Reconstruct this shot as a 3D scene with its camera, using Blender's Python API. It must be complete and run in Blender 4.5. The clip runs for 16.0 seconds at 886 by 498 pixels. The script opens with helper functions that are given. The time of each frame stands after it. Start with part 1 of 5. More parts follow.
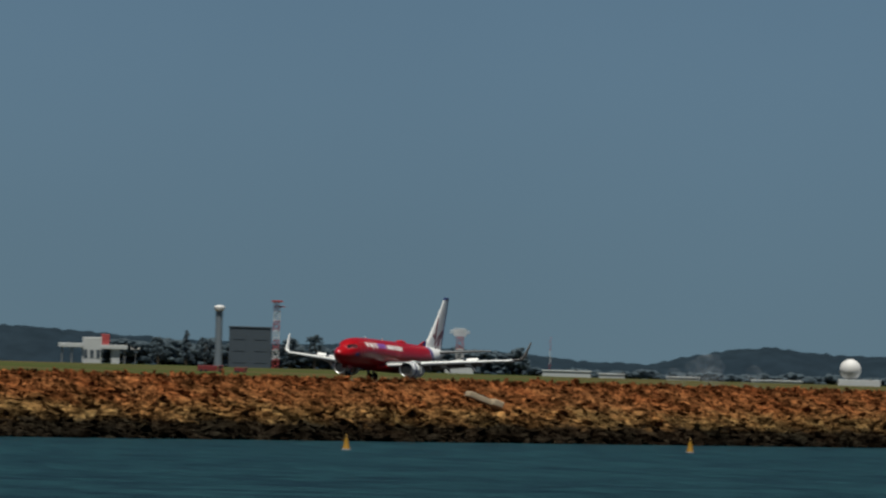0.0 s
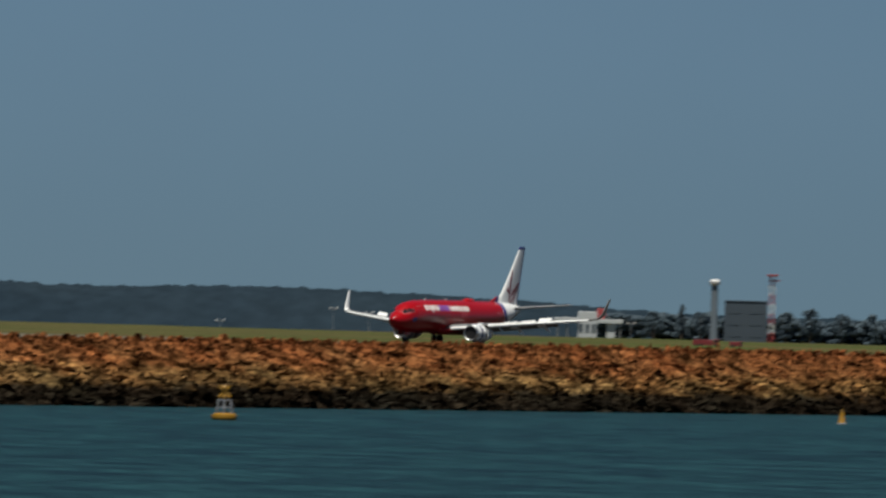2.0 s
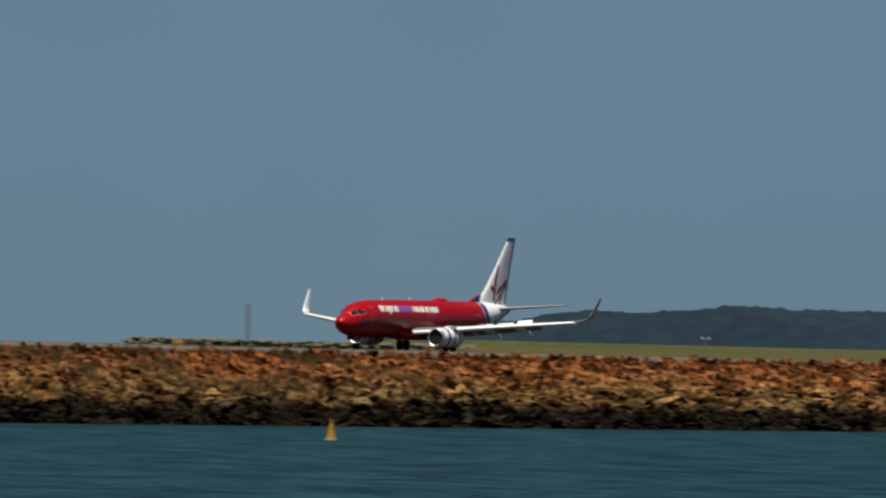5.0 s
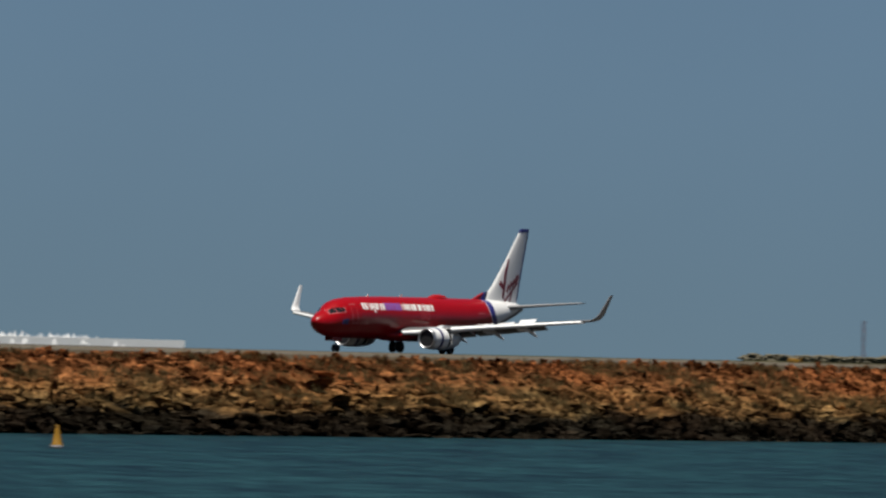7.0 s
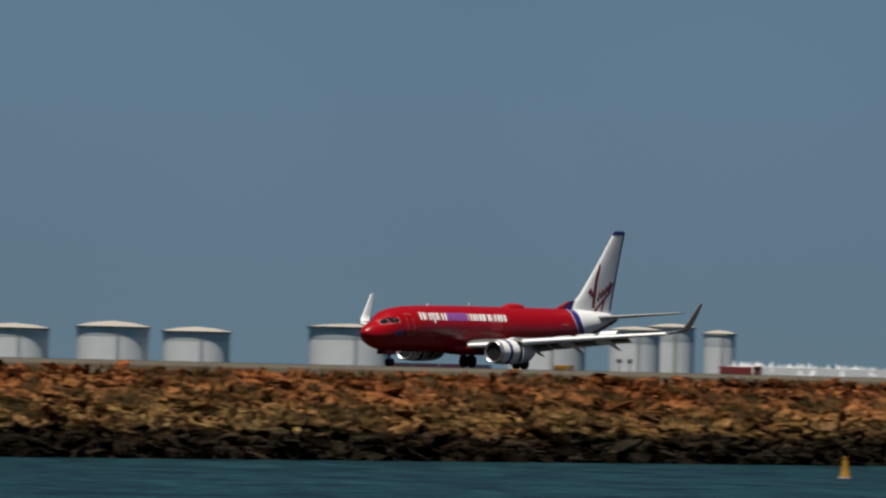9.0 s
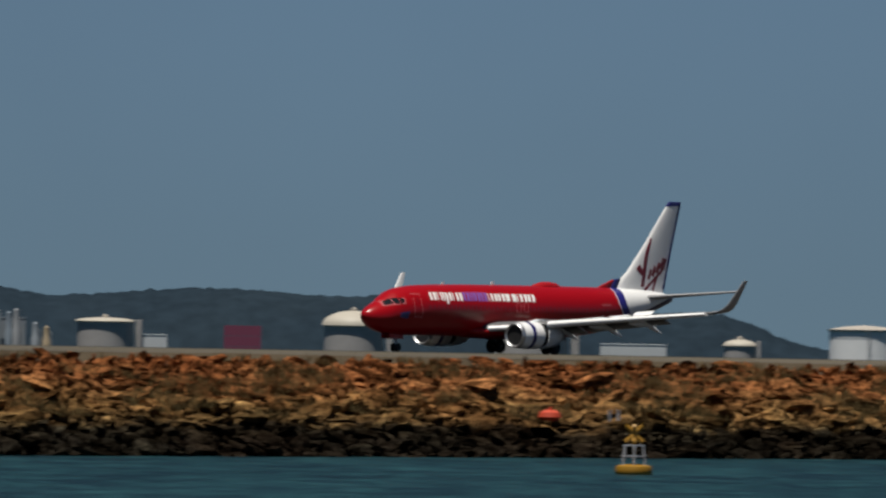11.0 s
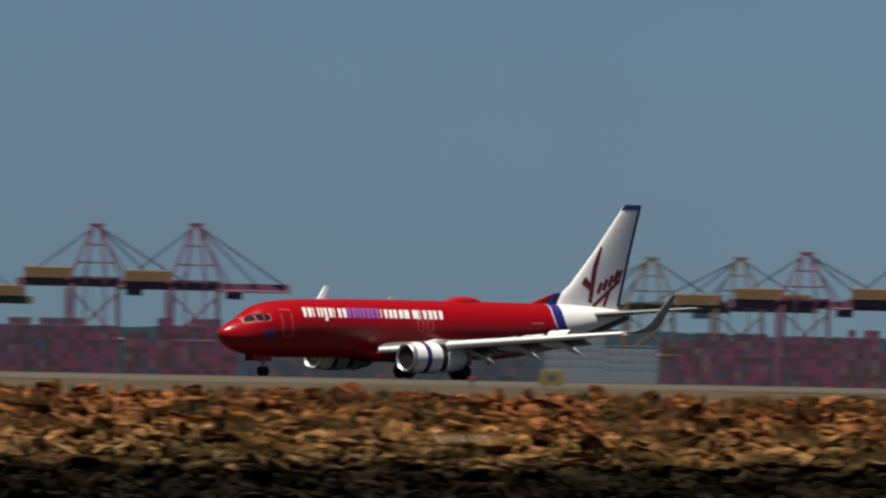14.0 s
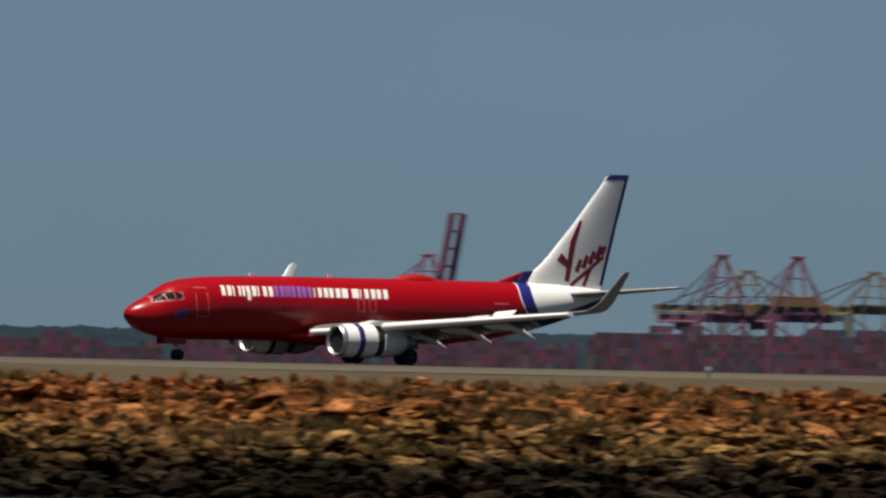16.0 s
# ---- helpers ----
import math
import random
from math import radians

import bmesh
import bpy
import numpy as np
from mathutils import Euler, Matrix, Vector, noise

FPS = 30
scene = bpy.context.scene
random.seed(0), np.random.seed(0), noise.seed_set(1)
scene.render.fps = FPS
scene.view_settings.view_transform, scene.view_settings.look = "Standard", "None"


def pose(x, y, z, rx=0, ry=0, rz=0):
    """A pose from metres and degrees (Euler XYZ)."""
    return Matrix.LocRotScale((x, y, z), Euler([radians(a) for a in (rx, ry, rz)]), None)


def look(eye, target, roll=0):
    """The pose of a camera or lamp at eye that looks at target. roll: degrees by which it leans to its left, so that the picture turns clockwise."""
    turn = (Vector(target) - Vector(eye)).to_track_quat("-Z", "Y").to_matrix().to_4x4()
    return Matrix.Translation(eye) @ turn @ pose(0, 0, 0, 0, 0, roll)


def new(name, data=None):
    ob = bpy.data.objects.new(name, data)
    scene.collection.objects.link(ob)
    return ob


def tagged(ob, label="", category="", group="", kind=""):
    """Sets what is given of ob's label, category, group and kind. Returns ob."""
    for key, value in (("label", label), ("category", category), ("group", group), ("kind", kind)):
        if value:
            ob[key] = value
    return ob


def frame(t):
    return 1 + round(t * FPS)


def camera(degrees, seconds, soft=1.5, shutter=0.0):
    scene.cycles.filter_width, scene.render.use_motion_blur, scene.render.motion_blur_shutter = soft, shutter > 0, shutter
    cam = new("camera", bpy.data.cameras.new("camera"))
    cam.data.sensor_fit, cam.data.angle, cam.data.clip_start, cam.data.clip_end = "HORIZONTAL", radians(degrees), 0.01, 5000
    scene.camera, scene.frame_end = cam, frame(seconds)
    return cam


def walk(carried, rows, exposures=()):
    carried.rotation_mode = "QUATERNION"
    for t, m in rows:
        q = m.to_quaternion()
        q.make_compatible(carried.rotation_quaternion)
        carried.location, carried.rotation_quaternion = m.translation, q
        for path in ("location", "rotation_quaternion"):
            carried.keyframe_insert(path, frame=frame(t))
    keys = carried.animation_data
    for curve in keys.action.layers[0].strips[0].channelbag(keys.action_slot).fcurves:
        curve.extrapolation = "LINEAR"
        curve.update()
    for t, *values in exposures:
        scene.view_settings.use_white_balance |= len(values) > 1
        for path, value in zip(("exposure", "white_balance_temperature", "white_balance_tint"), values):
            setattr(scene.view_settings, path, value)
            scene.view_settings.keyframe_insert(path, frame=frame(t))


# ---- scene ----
EYE = Vector((0.0, 0.0, 0.5))
WATER = -7.0

# seconds, bearing from +y towards +x, tilt up, lean, in degrees: one tripod, panning after the airliner
PAN = [
    (0.00, 68.2967, 0.6914, 1.593),
    (0.50, 67.8371, 0.6957, 1.437),
    (1.00, 67.3128, 0.6879, 1.327),
    (1.50, 66.4517, 0.6748, 1.539),
    (1.70, 66.2000, 0.6860, 1.535),
    (2.00, 65.6726, 0.4832, 1.527),
    (2.50, 64.9954, 0.4887, 1.443),
    (3.00, 64.1508, 0.5064, 1.329),
    (3.50, 63.3842, 0.4996, 1.305),
    (4.00, 62.9282, 0.5000, 1.290),
    (4.50, 62.3885, 0.4746, 1.441),
    (5.00, 61.7147, 0.5190, 1.392),
    (5.20, 61.3252, 0.5299, 1.155),
    (5.72, 60.5224, 0.5313, 1.350),
    (6.25, 59.6734, 0.5328, 1.350),
    (6.78, 58.7923, 0.5342, 1.350),
    (7.30, 57.8957, 0.5356, 1.490),
    (7.50, 57.3777, 0.5543, 1.513),
    (8.00, 56.2774, 0.6072, 1.406),
    (8.20, 55.9118, 0.6141, 1.225),
    (8.72, 54.8247, 0.6042, 1.350),
    (9.25, 53.6796, 0.5941, 1.350),
    (9.78, 52.4959, 0.5840, 1.350),
    (10.30, 51.2955, 0.5740, 1.408),
    (10.50, 50.7671, 0.5737, 1.357),
    (11.00, 49.7554, 0.5157, 1.057),
    (11.50, 48.8063, 0.4873, 1.345),
    (12.00, 47.8748, 0.4848, 1.203),
    (12.50, 46.6368, 0.4526, 1.291),
    (12.80, 45.8930, 0.4540, 1.000),
    (13.00, 45.3986, 0.5014, 0.923),
    (13.20, 44.8300, 0.6750, 1.050),
    (13.50, 44.0355, 0.6778, 1.180),
    (14.00, 42.4294, 0.6549, 1.163),
    (14.50, 41.0767, 0.6492, 1.109),
    (15.00, 39.8874, 0.6469, 1.265),
    (15.50, 38.0508, 0.6173, 1.233),
    (16.00, 36.4763, 0.5798, 1.305),
]


def aim(bearing, tilt, lean):
    b, e = radians(bearing), radians(tilt)
    way = Vector((math.sin(b) * math.cos(e), math.cos(b) * math.cos(e), math.sin(e)))
    return look(EYE, EYE + way * 100.0, lean)


cam = camera(4.700, 16.0, soft=2.4, shutter=0.35)
walk(cam, [(t, aim(b, e, r)) for t, b, e, r in PAN], 
     [(0, -0.02, 6500, 5), (3, 0.23, 6500, 7), (5, 0.27, 6500, 8), (7.5, 0.15, 6500, 10), (8, 0.11, 6500, 10), (11, 0.05, 6500, 10), (12, 0.10, 6550, 10), (12.5, 0.34, 6620, 10), (13.0, 0.42, 6680, 10), (13.5, 0.34, 6700, 10), (14.5, 0.27, 6780, 10), (16, 0.30, 6900, 10)])

# ---- light ----
SUN = Vector((-0.25, -0.065, 0.965)).normalized()
world = bpy.data.worlds.new("world")
scene.world = world
world.use_nodes = True
wn = world.node_tree
sky = wn.nodes.new("ShaderNodeTexSky")
sky.sky_type = "NISHITA"
sky.sun_disc = False
sky.sun_elevation = math.asin(SUN.z)
sky.sun_rotation = math.atan2(SUN.x, SUN.y)
sky.air_density, sky.dust_density, sky.ozone_density = 1.0, 0.3, 2.0
tint = wn.nodes.new("ShaderNodeMix")
tint.data_type, tint.blend_type = "RGBA", "MULTIPLY"
tint.inputs[0].default_value = 1.0
tint.inputs[7].default_value = (0.735, 0.845, 0.94, 1.0)
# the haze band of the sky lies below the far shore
tc = wn.nodes.new("ShaderNodeTexCoord")
lift = wn.nodes.new("ShaderNodeVectorMath")
lift.operation = "ADD"
lift.inputs[1].default_value = (0.0, 0.0, 0.095)
wn.links.new(tc.outputs["Generated"], lift.inputs[0])
wn.links.new(lift.outputs[0], sky.inputs[0])
wn.links.new(sky.outputs[0], tint.inputs[6])
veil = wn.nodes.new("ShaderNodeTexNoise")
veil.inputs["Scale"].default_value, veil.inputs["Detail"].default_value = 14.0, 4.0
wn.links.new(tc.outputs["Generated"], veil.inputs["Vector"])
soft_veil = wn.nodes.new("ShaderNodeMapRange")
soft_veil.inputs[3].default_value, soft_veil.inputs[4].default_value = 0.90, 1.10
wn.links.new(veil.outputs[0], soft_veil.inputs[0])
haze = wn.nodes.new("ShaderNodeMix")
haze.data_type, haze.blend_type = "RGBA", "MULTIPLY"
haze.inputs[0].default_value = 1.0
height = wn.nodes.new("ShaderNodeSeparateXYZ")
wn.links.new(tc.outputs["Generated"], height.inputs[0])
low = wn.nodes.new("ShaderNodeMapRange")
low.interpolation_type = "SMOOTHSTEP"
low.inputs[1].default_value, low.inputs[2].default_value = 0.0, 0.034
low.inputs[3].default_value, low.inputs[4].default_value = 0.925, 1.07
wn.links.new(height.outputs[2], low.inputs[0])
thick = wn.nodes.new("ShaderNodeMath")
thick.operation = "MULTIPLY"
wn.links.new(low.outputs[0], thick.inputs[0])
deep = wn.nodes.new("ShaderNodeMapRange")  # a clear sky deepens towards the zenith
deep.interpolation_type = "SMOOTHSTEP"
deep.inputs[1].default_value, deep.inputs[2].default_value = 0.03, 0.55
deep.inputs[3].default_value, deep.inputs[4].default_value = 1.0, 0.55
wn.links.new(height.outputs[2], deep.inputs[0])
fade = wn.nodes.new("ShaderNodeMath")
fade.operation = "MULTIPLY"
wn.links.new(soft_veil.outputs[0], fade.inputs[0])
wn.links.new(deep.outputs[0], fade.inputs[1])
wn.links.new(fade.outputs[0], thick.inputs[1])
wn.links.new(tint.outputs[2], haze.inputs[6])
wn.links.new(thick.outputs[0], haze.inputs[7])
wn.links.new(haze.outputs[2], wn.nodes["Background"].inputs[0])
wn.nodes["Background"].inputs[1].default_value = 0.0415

lamp = bpy.data.lights.new("sun", "SUN")
lamp.energy, lamp.angle, lamp.color = 5.0, radians(0.5), (1.0, 0.95, 0.86)
sun = new("sun", lamp)
sun.matrix_world = look(SUN * 200, (0, 0, 0))


# ---- materials ----
def mat(name, color, rough=0.6, metal=0.0, vary=0.25, grain=1.0, stain=0.15, bump=0.0, alpha=1.0, spec=0.5):
    """A surface with stains at one scale and grain at a finer one; grain: features per metre."""
    m = bpy.data.materials.new(name)
    m.use_nodes = True
    n, l = m.node_tree.nodes, m.node_tree.links
    b = n["Principled BSDF"]
    b.inputs["Roughness"].default_value, b.inputs["Metallic"].default_value = rough, metal
    b.inputs["Specular IOR Level"].default_value = spec
    tc = n.new("ShaderNodeTexCoord")
    big, fine = n.new("ShaderNodeTexNoise"), n.new("ShaderNodeTexNoise")
    big.inputs["Scale"].default_value, fine.inputs["Scale"].default_value = grain * 0.22, grain * 2.5
    for t in (big, fine):
        t.inputs["Detail"].default_value = 4.0
        l.new(tc.outputs["Object"], t.inputs["Vector"])
    hsv = n.new("ShaderNodeHueSaturation")
    hsv.inputs["Color"].default_value = (*color, 1)
    a = n.new("ShaderNodeMath")
    a.operation = "MULTIPLY_ADD"
    l.new(big.outputs[0], a.inputs[0])
    a.inputs[1].default_value, a.inputs[2].default_value = stain * 2, 1.0 - stain - vary
    c = n.new("ShaderNodeMath")
    c.operation = "MULTIPLY_ADD"
    l.new(fine.outputs[0], c.inputs[0])
    c.inputs[1].default_value = vary * 2
    l.new(a.outputs[0], c.inputs[2])
    l.new(c.outputs[0], hsv.inputs["Value"])
    l.new(hsv.outputs[0], b.inputs["Base Color"])
    if bump:
        bp = n.new("ShaderNodeBump")
        bp.inputs["Strength"].default_value, bp.inputs["Distance"].default_value = 0.6, bump
        l.new(fine.outputs[0], bp.inputs["Height"])
        l.new(bp.outputs[0], b.inputs["Normal"])
    return m


def ramp(m, stops, fac):
    r = m.node_tree.nodes.new("ShaderNodeValToRGB")
    while len(r.color_ramp.elements) < len(stops):
        r.color_ramp.elements.new(0.5)
    for e, (p, c) in zip(r.color_ramp.elements, stops):
        e.position, e.color = p, (*c, 1)
    m.node_tree.links.new(fac, r.inputs[0])
    return r.outputs[0]


def mix(m, fac, a, b, kind="MIX"):
    """A colour mix; a and b are colours or sockets."""
    x = m.node_tree.nodes.new("ShaderNodeMix")
    x.data_type, x.blend_type = "RGBA", kind
    for s, v in ((0, fac), (6, a), (7, b)):
        if isinstance(v, bpy.types.NodeSocket):
            m.node_tree.links.new(v, x.inputs[s])
        else:
            x.inputs[s].default_value = v if s == 0 else (*v, 1)
    return x.outputs[2]


def calc(m, kind, a, b=0.0, c=0.0):
    x = m.node_tree.nodes.new("ShaderNodeMath")
    x.operation = kind
    for s, v in enumerate((a, b, c)):
        if isinstance(v, bpy.types.NodeSocket):
            m.node_tree.links.new(v, x.inputs[s])
        else:
            x.inputs[s].default_value = v
    return x.outputs[0]


def texture(m, scale, detail=4.0, stretch=None, source="Object"):
    n, l = m.node_tree.nodes, m.node_tree.links
    if source == "Position":
        out = n.new("ShaderNodeNewGeometry").outputs["Position"]
    else:
        out = n.new("ShaderNodeTexCoord").outputs[source]
    if stretch:
        mp = n.new("ShaderNodeMapping")
        mp.inputs["Scale"].default_value = stretch
        l.new(out, mp.inputs[0])
        out = mp.outputs[0]
    t = n.new("ShaderNodeTexNoise")
    t.inputs["Scale"].default_value, t.inputs["Detail"].default_value = scale, detail
    l.new(out, t.inputs["Vector"])
    return t.outputs[0]


def plain(name, rough=0.6, metal=0.0, spec=0.5):
    m = bpy.data.materials.new(name)
    m.use_nodes = True
    b = m.node_tree.nodes["Principled BSDF"]
    b.inputs["Roughness"].default_value, b.inputs["Metallic"].default_value = rough, metal
    b.inputs["Specular IOR Level"].default_value = spec
    return m, b


def rock_material():
    """Sandstone armour: rust-brown above, bleached tan in the middle, black with weed in the tidal zone."""
    m, b = plain("sandstone", 0.95, 0.0, 0.0)
    n, l = m.node_tree.nodes, m.node_tree.links
    pos = n.new("ShaderNodeNewGeometry")
    xyz = n.new("ShaderNodeSeparateXYZ")
    l.new(pos.outputs["Position"], xyz.inputs[0])
    wobble = texture(m, 0.22, 3.0, None, "Position")
    z = calc(m, "MULTIPLY_ADD", wobble, 2.4, xyz.outputs[2])
    lev = calc(m, "MULTIPLY_ADD", z, 1 / 9.0, 7.0 / 9.0)
    # lev: 0.14 at the water, 0.92 at the crest
    zone = ramp(m, [(0.22, (0.016, 0.014, 0.012)), (0.34, (0.024, 0.020, 0.015)), (0.40, (0.124, 0.082, 0.041)),
                    (0.52, (0.194, 0.117, 0.054)), (0.66, (0.207, 0.093, 0.042)), (1.0, (0.194, 0.076, 0.034))], lev)
    rnd = calc(m, "FRACT", calc(m, "ADD", pos.outputs["Random Per Island"], n.new("ShaderNodeObjectInfo").outputs["Random"]))
    tone = ramp(m, [(0.0, (0.37, 0.35, 0.33)), (0.35, (0.68, 0.67, 0.64)), (0.75, (0.97, 0.97, 0.94)), (1.0, (1.40, 1.40, 1.32))], rnd)
    c1 = mix(m, 1.0, zone, tone, "MULTIPLY")
    grain = texture(m, 1.7, 6.0, None, "Position")
    c2 = mix(m, 1.0, c1, ramp(m, [(0.3, (0.50, 0.47, 0.44)), (0.7, (1.36, 1.34, 1.30))], grain), "MULTIPLY")
    # bedding: flat lying streaks of paler and darker stone
    bed = texture(m, 1.0, 5.0, (0.45, 0.45, 3.2), "Position")
    c2 = mix(m, 1.0, c2, ramp(m, [(0.38, (0.56, 0.54, 0.50)), (0.50, (1.0, 1.0, 1.0)), (0.62, (1.28, 1.30, 1.26))], bed), "MULTIPLY")
    # broad stretches of rust and of yellow stone
    drift = texture(m, 0.09, 3.0, None, "Position")
    c2 = mix(m, 1.0, c2, ramp(m, [(0.36, (1.08, 0.92, 0.84)), (0.64, (0.98, 1.02, 1.0))], drift), "MULTIPLY")
    # dark weed and damp stains in patches
    weed = texture(m, 0.45, 5.0, (0.6, 1.0, 1.3), "Position")
    c2 = mix(m, 1.0, c2, ramp(m, [(0.38, (0.26, 0.25, 0.24)), (0.51, (1.0, 1.0, 1.0)), (0.68, (1.22, 1.19, 1.14))], weed), "MULTIPLY")
    pits = texture(m, 4.2, 5.0, None, "Position")
    c2 = mix(m, 1.0, c2, ramp(m, [(0.36, (0.48, 0.45, 0.42)), (0.50, (1.0, 1.0, 1.0)), (0.66, (1.38, 1.36, 1.30))], pits), "MULTIPLY")
    l.new(c2, b.inputs["Base Color"])
    bp = n.new("ShaderNodeBump")
    bp.inputs["Strength"].default_value, bp.inputs["Distance"].default_value = 1.0, 0.3
    l.new(calc(m, "ADD", grain, bed), bp.inputs["Height"])
    l.new(bp.outputs[0], b.inputs["Normal"])
    return m


def water_material():
    m, b = plain("sea_water", 0.4, 0.0, 0.06)
    n, l = m.node_tree.nodes, m.node_tree.links
    # wind waves run in long rows across the bay
    where = n.new("ShaderNodeNewGeometry")
    rows = n.new("ShaderNodeMapping")
    rows.vector_type = "TEXTURE"
    rows.inputs["Rotation"].default_value = (0, 0, radians(38))
    rows.inputs["Scale"].default_value = (2.0, 1.0, 1.0)
    l.new(where.outputs["Position"], rows.inputs[0])
    wave = n.new("ShaderNodeTexNoise")
    wave.inputs["Scale"].default_value, wave.inputs["Detail"].default_value = 0.60, 7.0
    l.new(rows.outputs[0], wave.inputs["Vector"])
    chop = wave.outputs[0]
    swell = texture(m, 0.018, 4.0, None, "Position")
    gust = n.new("ShaderNodeTexNoise")
    gust.inputs["Scale"].default_value, gust.inputs["Detail"].default_value = 0.16, 5.0
    l.new(rows.outputs[0], gust.inputs["Vector"])
    # wave shading painted into the colour: dark troughs, pale crests
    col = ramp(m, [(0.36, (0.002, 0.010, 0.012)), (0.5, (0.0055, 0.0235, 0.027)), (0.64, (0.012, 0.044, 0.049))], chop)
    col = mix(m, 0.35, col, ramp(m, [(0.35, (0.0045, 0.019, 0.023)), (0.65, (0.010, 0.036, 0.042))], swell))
    # broader dark and pale streaks multiplied over the painted waves
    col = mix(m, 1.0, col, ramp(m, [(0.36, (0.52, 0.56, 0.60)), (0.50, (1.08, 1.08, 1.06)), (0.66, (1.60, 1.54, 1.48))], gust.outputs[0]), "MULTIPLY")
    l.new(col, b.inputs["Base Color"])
    bp = n.new("ShaderNodeBump")
    bp.inputs["Strength"].default_value, bp.inputs["Distance"].default_value = 1.0, 0.5
    l.new(chop, bp.inputs["Height"])
    l.new(bp.outputs[0], b.inputs["Normal"])
    return m


def ground_material():
    """Grass with bare patches."""
    m, b = plain("dry_grass", 0.95, 0.0, 0.0)
    l = m.node_tree.links
    big, fine = texture(m, 0.012, 4.0, None, "Position"), texture(m, 0.5, 5.0, None, "Position")
    col = ramp(m, [(0.35, (0.045, 0.062, 0.020)), (0.5, (0.062, 0.062, 0.027)), (0.65, (0.080, 0.065, 0.032))], big)
    l.new(mix(m, 1.0, col, ramp(m, [(0.3, (0.7, 0.7, 0.7)), (0.7, (1.25, 1.25, 1.2))], fine), "MULTIPLY"), b.inputs["Base Color"])
    return m


def livery_material():
    """Fuselage paint: red, a blue band that sweeps round before the fin, a white tail, navy underneath it."""
    m, b = plain("fuselage_paint", 0.28, 0.0, 0.30)
    n, l = m.node_tree.nodes, m.node_tree.links
    b.inputs["Coat Weight"].default_value = 0.05
    tc = n.new("ShaderNodeTexCoord")
    xyz = n.new("ShaderNodeSeparateXYZ")
    l.new(tc.outputs["Object"], xyz.inputs[0])
    a = calc(m, "ADD", xyz.outputs[0], 19.65)
    dz = calc(m, "SUBTRACT", xyz.outputs[2], 4.6)
    edge = calc(m, "SUBTRACT", a, calc(m, "MULTIPLY_ADD", calc(m, "MULTIPLY", dz, dz), 0.42, 29.55))
    dirt = texture(m, 0.9, 5.0, (0.25, 1.0, 1.0))
    red = mix(m, dirt, (0.285, 0.002, 0.0055), (0.33, 0.003, 0.007))
    white = mix(m, dirt, (0.74, 0.74, 0.73), (0.84, 0.84, 0.83))
    belly = calc(m, "LESS_THAN", xyz.outputs[2], calc(m, "MULTIPLY_ADD", a, 0.286, -5.9))
    tail = mix(m, belly, white, (0.012, 0.012, 0.055))
    col = mix(m, calc(m, "GREATER_THAN", edge, 0.0), red, (0.75, 0.72, 0.76))
    col = mix(m, calc(m, "GREATER_THAN", edge, 0.10), col, (0.022, 0.021, 0.165))
    col = mix(m, calc(m, "GREATER_THAN", edge, 1.05), col, tail)
    l.new(col, b.inputs["Base Color"])
    bp = n.new("ShaderNodeBump")
    bp.inputs["Strength"].default_value, bp.inputs["Distance"].default_value = 0.08, 0.02
    l.new(dirt, bp.inputs["Height"])
    l.new(bp.outputs[0], b.inputs["Normal"])
    return m


def foliage_material():
    """Leaves: part of the light passes through them; their blue-grey colour includes painted haze."""
    m, b = plain("hazy_foliage", 1.0, 0.0, 0.0)
    n, l = m.node_tree.nodes, m.node_tree.links
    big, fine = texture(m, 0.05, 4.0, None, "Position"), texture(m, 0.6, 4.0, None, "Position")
    # paler and bluer than real leaves, to stand in for haze
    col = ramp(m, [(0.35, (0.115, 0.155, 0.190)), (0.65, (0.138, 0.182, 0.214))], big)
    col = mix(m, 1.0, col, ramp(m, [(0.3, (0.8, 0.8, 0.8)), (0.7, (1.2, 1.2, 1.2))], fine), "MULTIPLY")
    l.new(col, b.inputs["Base Color"])
    leaf = n.new("ShaderNodeBsdfTranslucent")
    l.new(col, leaf.inputs[0])
    both = n.new("ShaderNodeMixShader")
    both.inputs[0].default_value = 0.60
    l.new(b.outputs[0], both.inputs[1])
    l.new(leaf.outputs[0], both.inputs[2])
    l.new(both.outputs[0], n["Material Output"].inputs[0])
    return m


def hill_material():
    m, b = plain("hazy_wooded_hill", 1.0, 0.0, 0.0)
    l = m.node_tree.links
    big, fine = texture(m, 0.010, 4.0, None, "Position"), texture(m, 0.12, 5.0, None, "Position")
    # the slate blue is distance haze put into the hillside's colour
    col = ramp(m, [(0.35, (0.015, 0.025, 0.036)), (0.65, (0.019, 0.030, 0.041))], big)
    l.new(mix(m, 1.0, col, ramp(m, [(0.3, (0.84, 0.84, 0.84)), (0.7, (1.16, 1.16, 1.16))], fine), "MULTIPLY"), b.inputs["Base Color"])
    return m


def asphalt_material(name, dark, pale):
    m, b = plain(name, 0.9, 0.0, 0.05)
    l = m.node_tree.links
    long, fine = texture(m, 0.05, 5.0, (0.05, 1.0, 1.0), "Position"), texture(m, 3.0, 4.0, None, "Position")
    col = ramp(m, [(0.3, dark), (0.7, pale)], long)
    l.new(mix(m, 1.0, col, ramp(m, [(0.3, (0.8, 0.8, 0.8)), (0.7, (1.15, 1.15, 1.15))], fine), "MULTIPLY"), b.inputs["Base Color"])
    return m


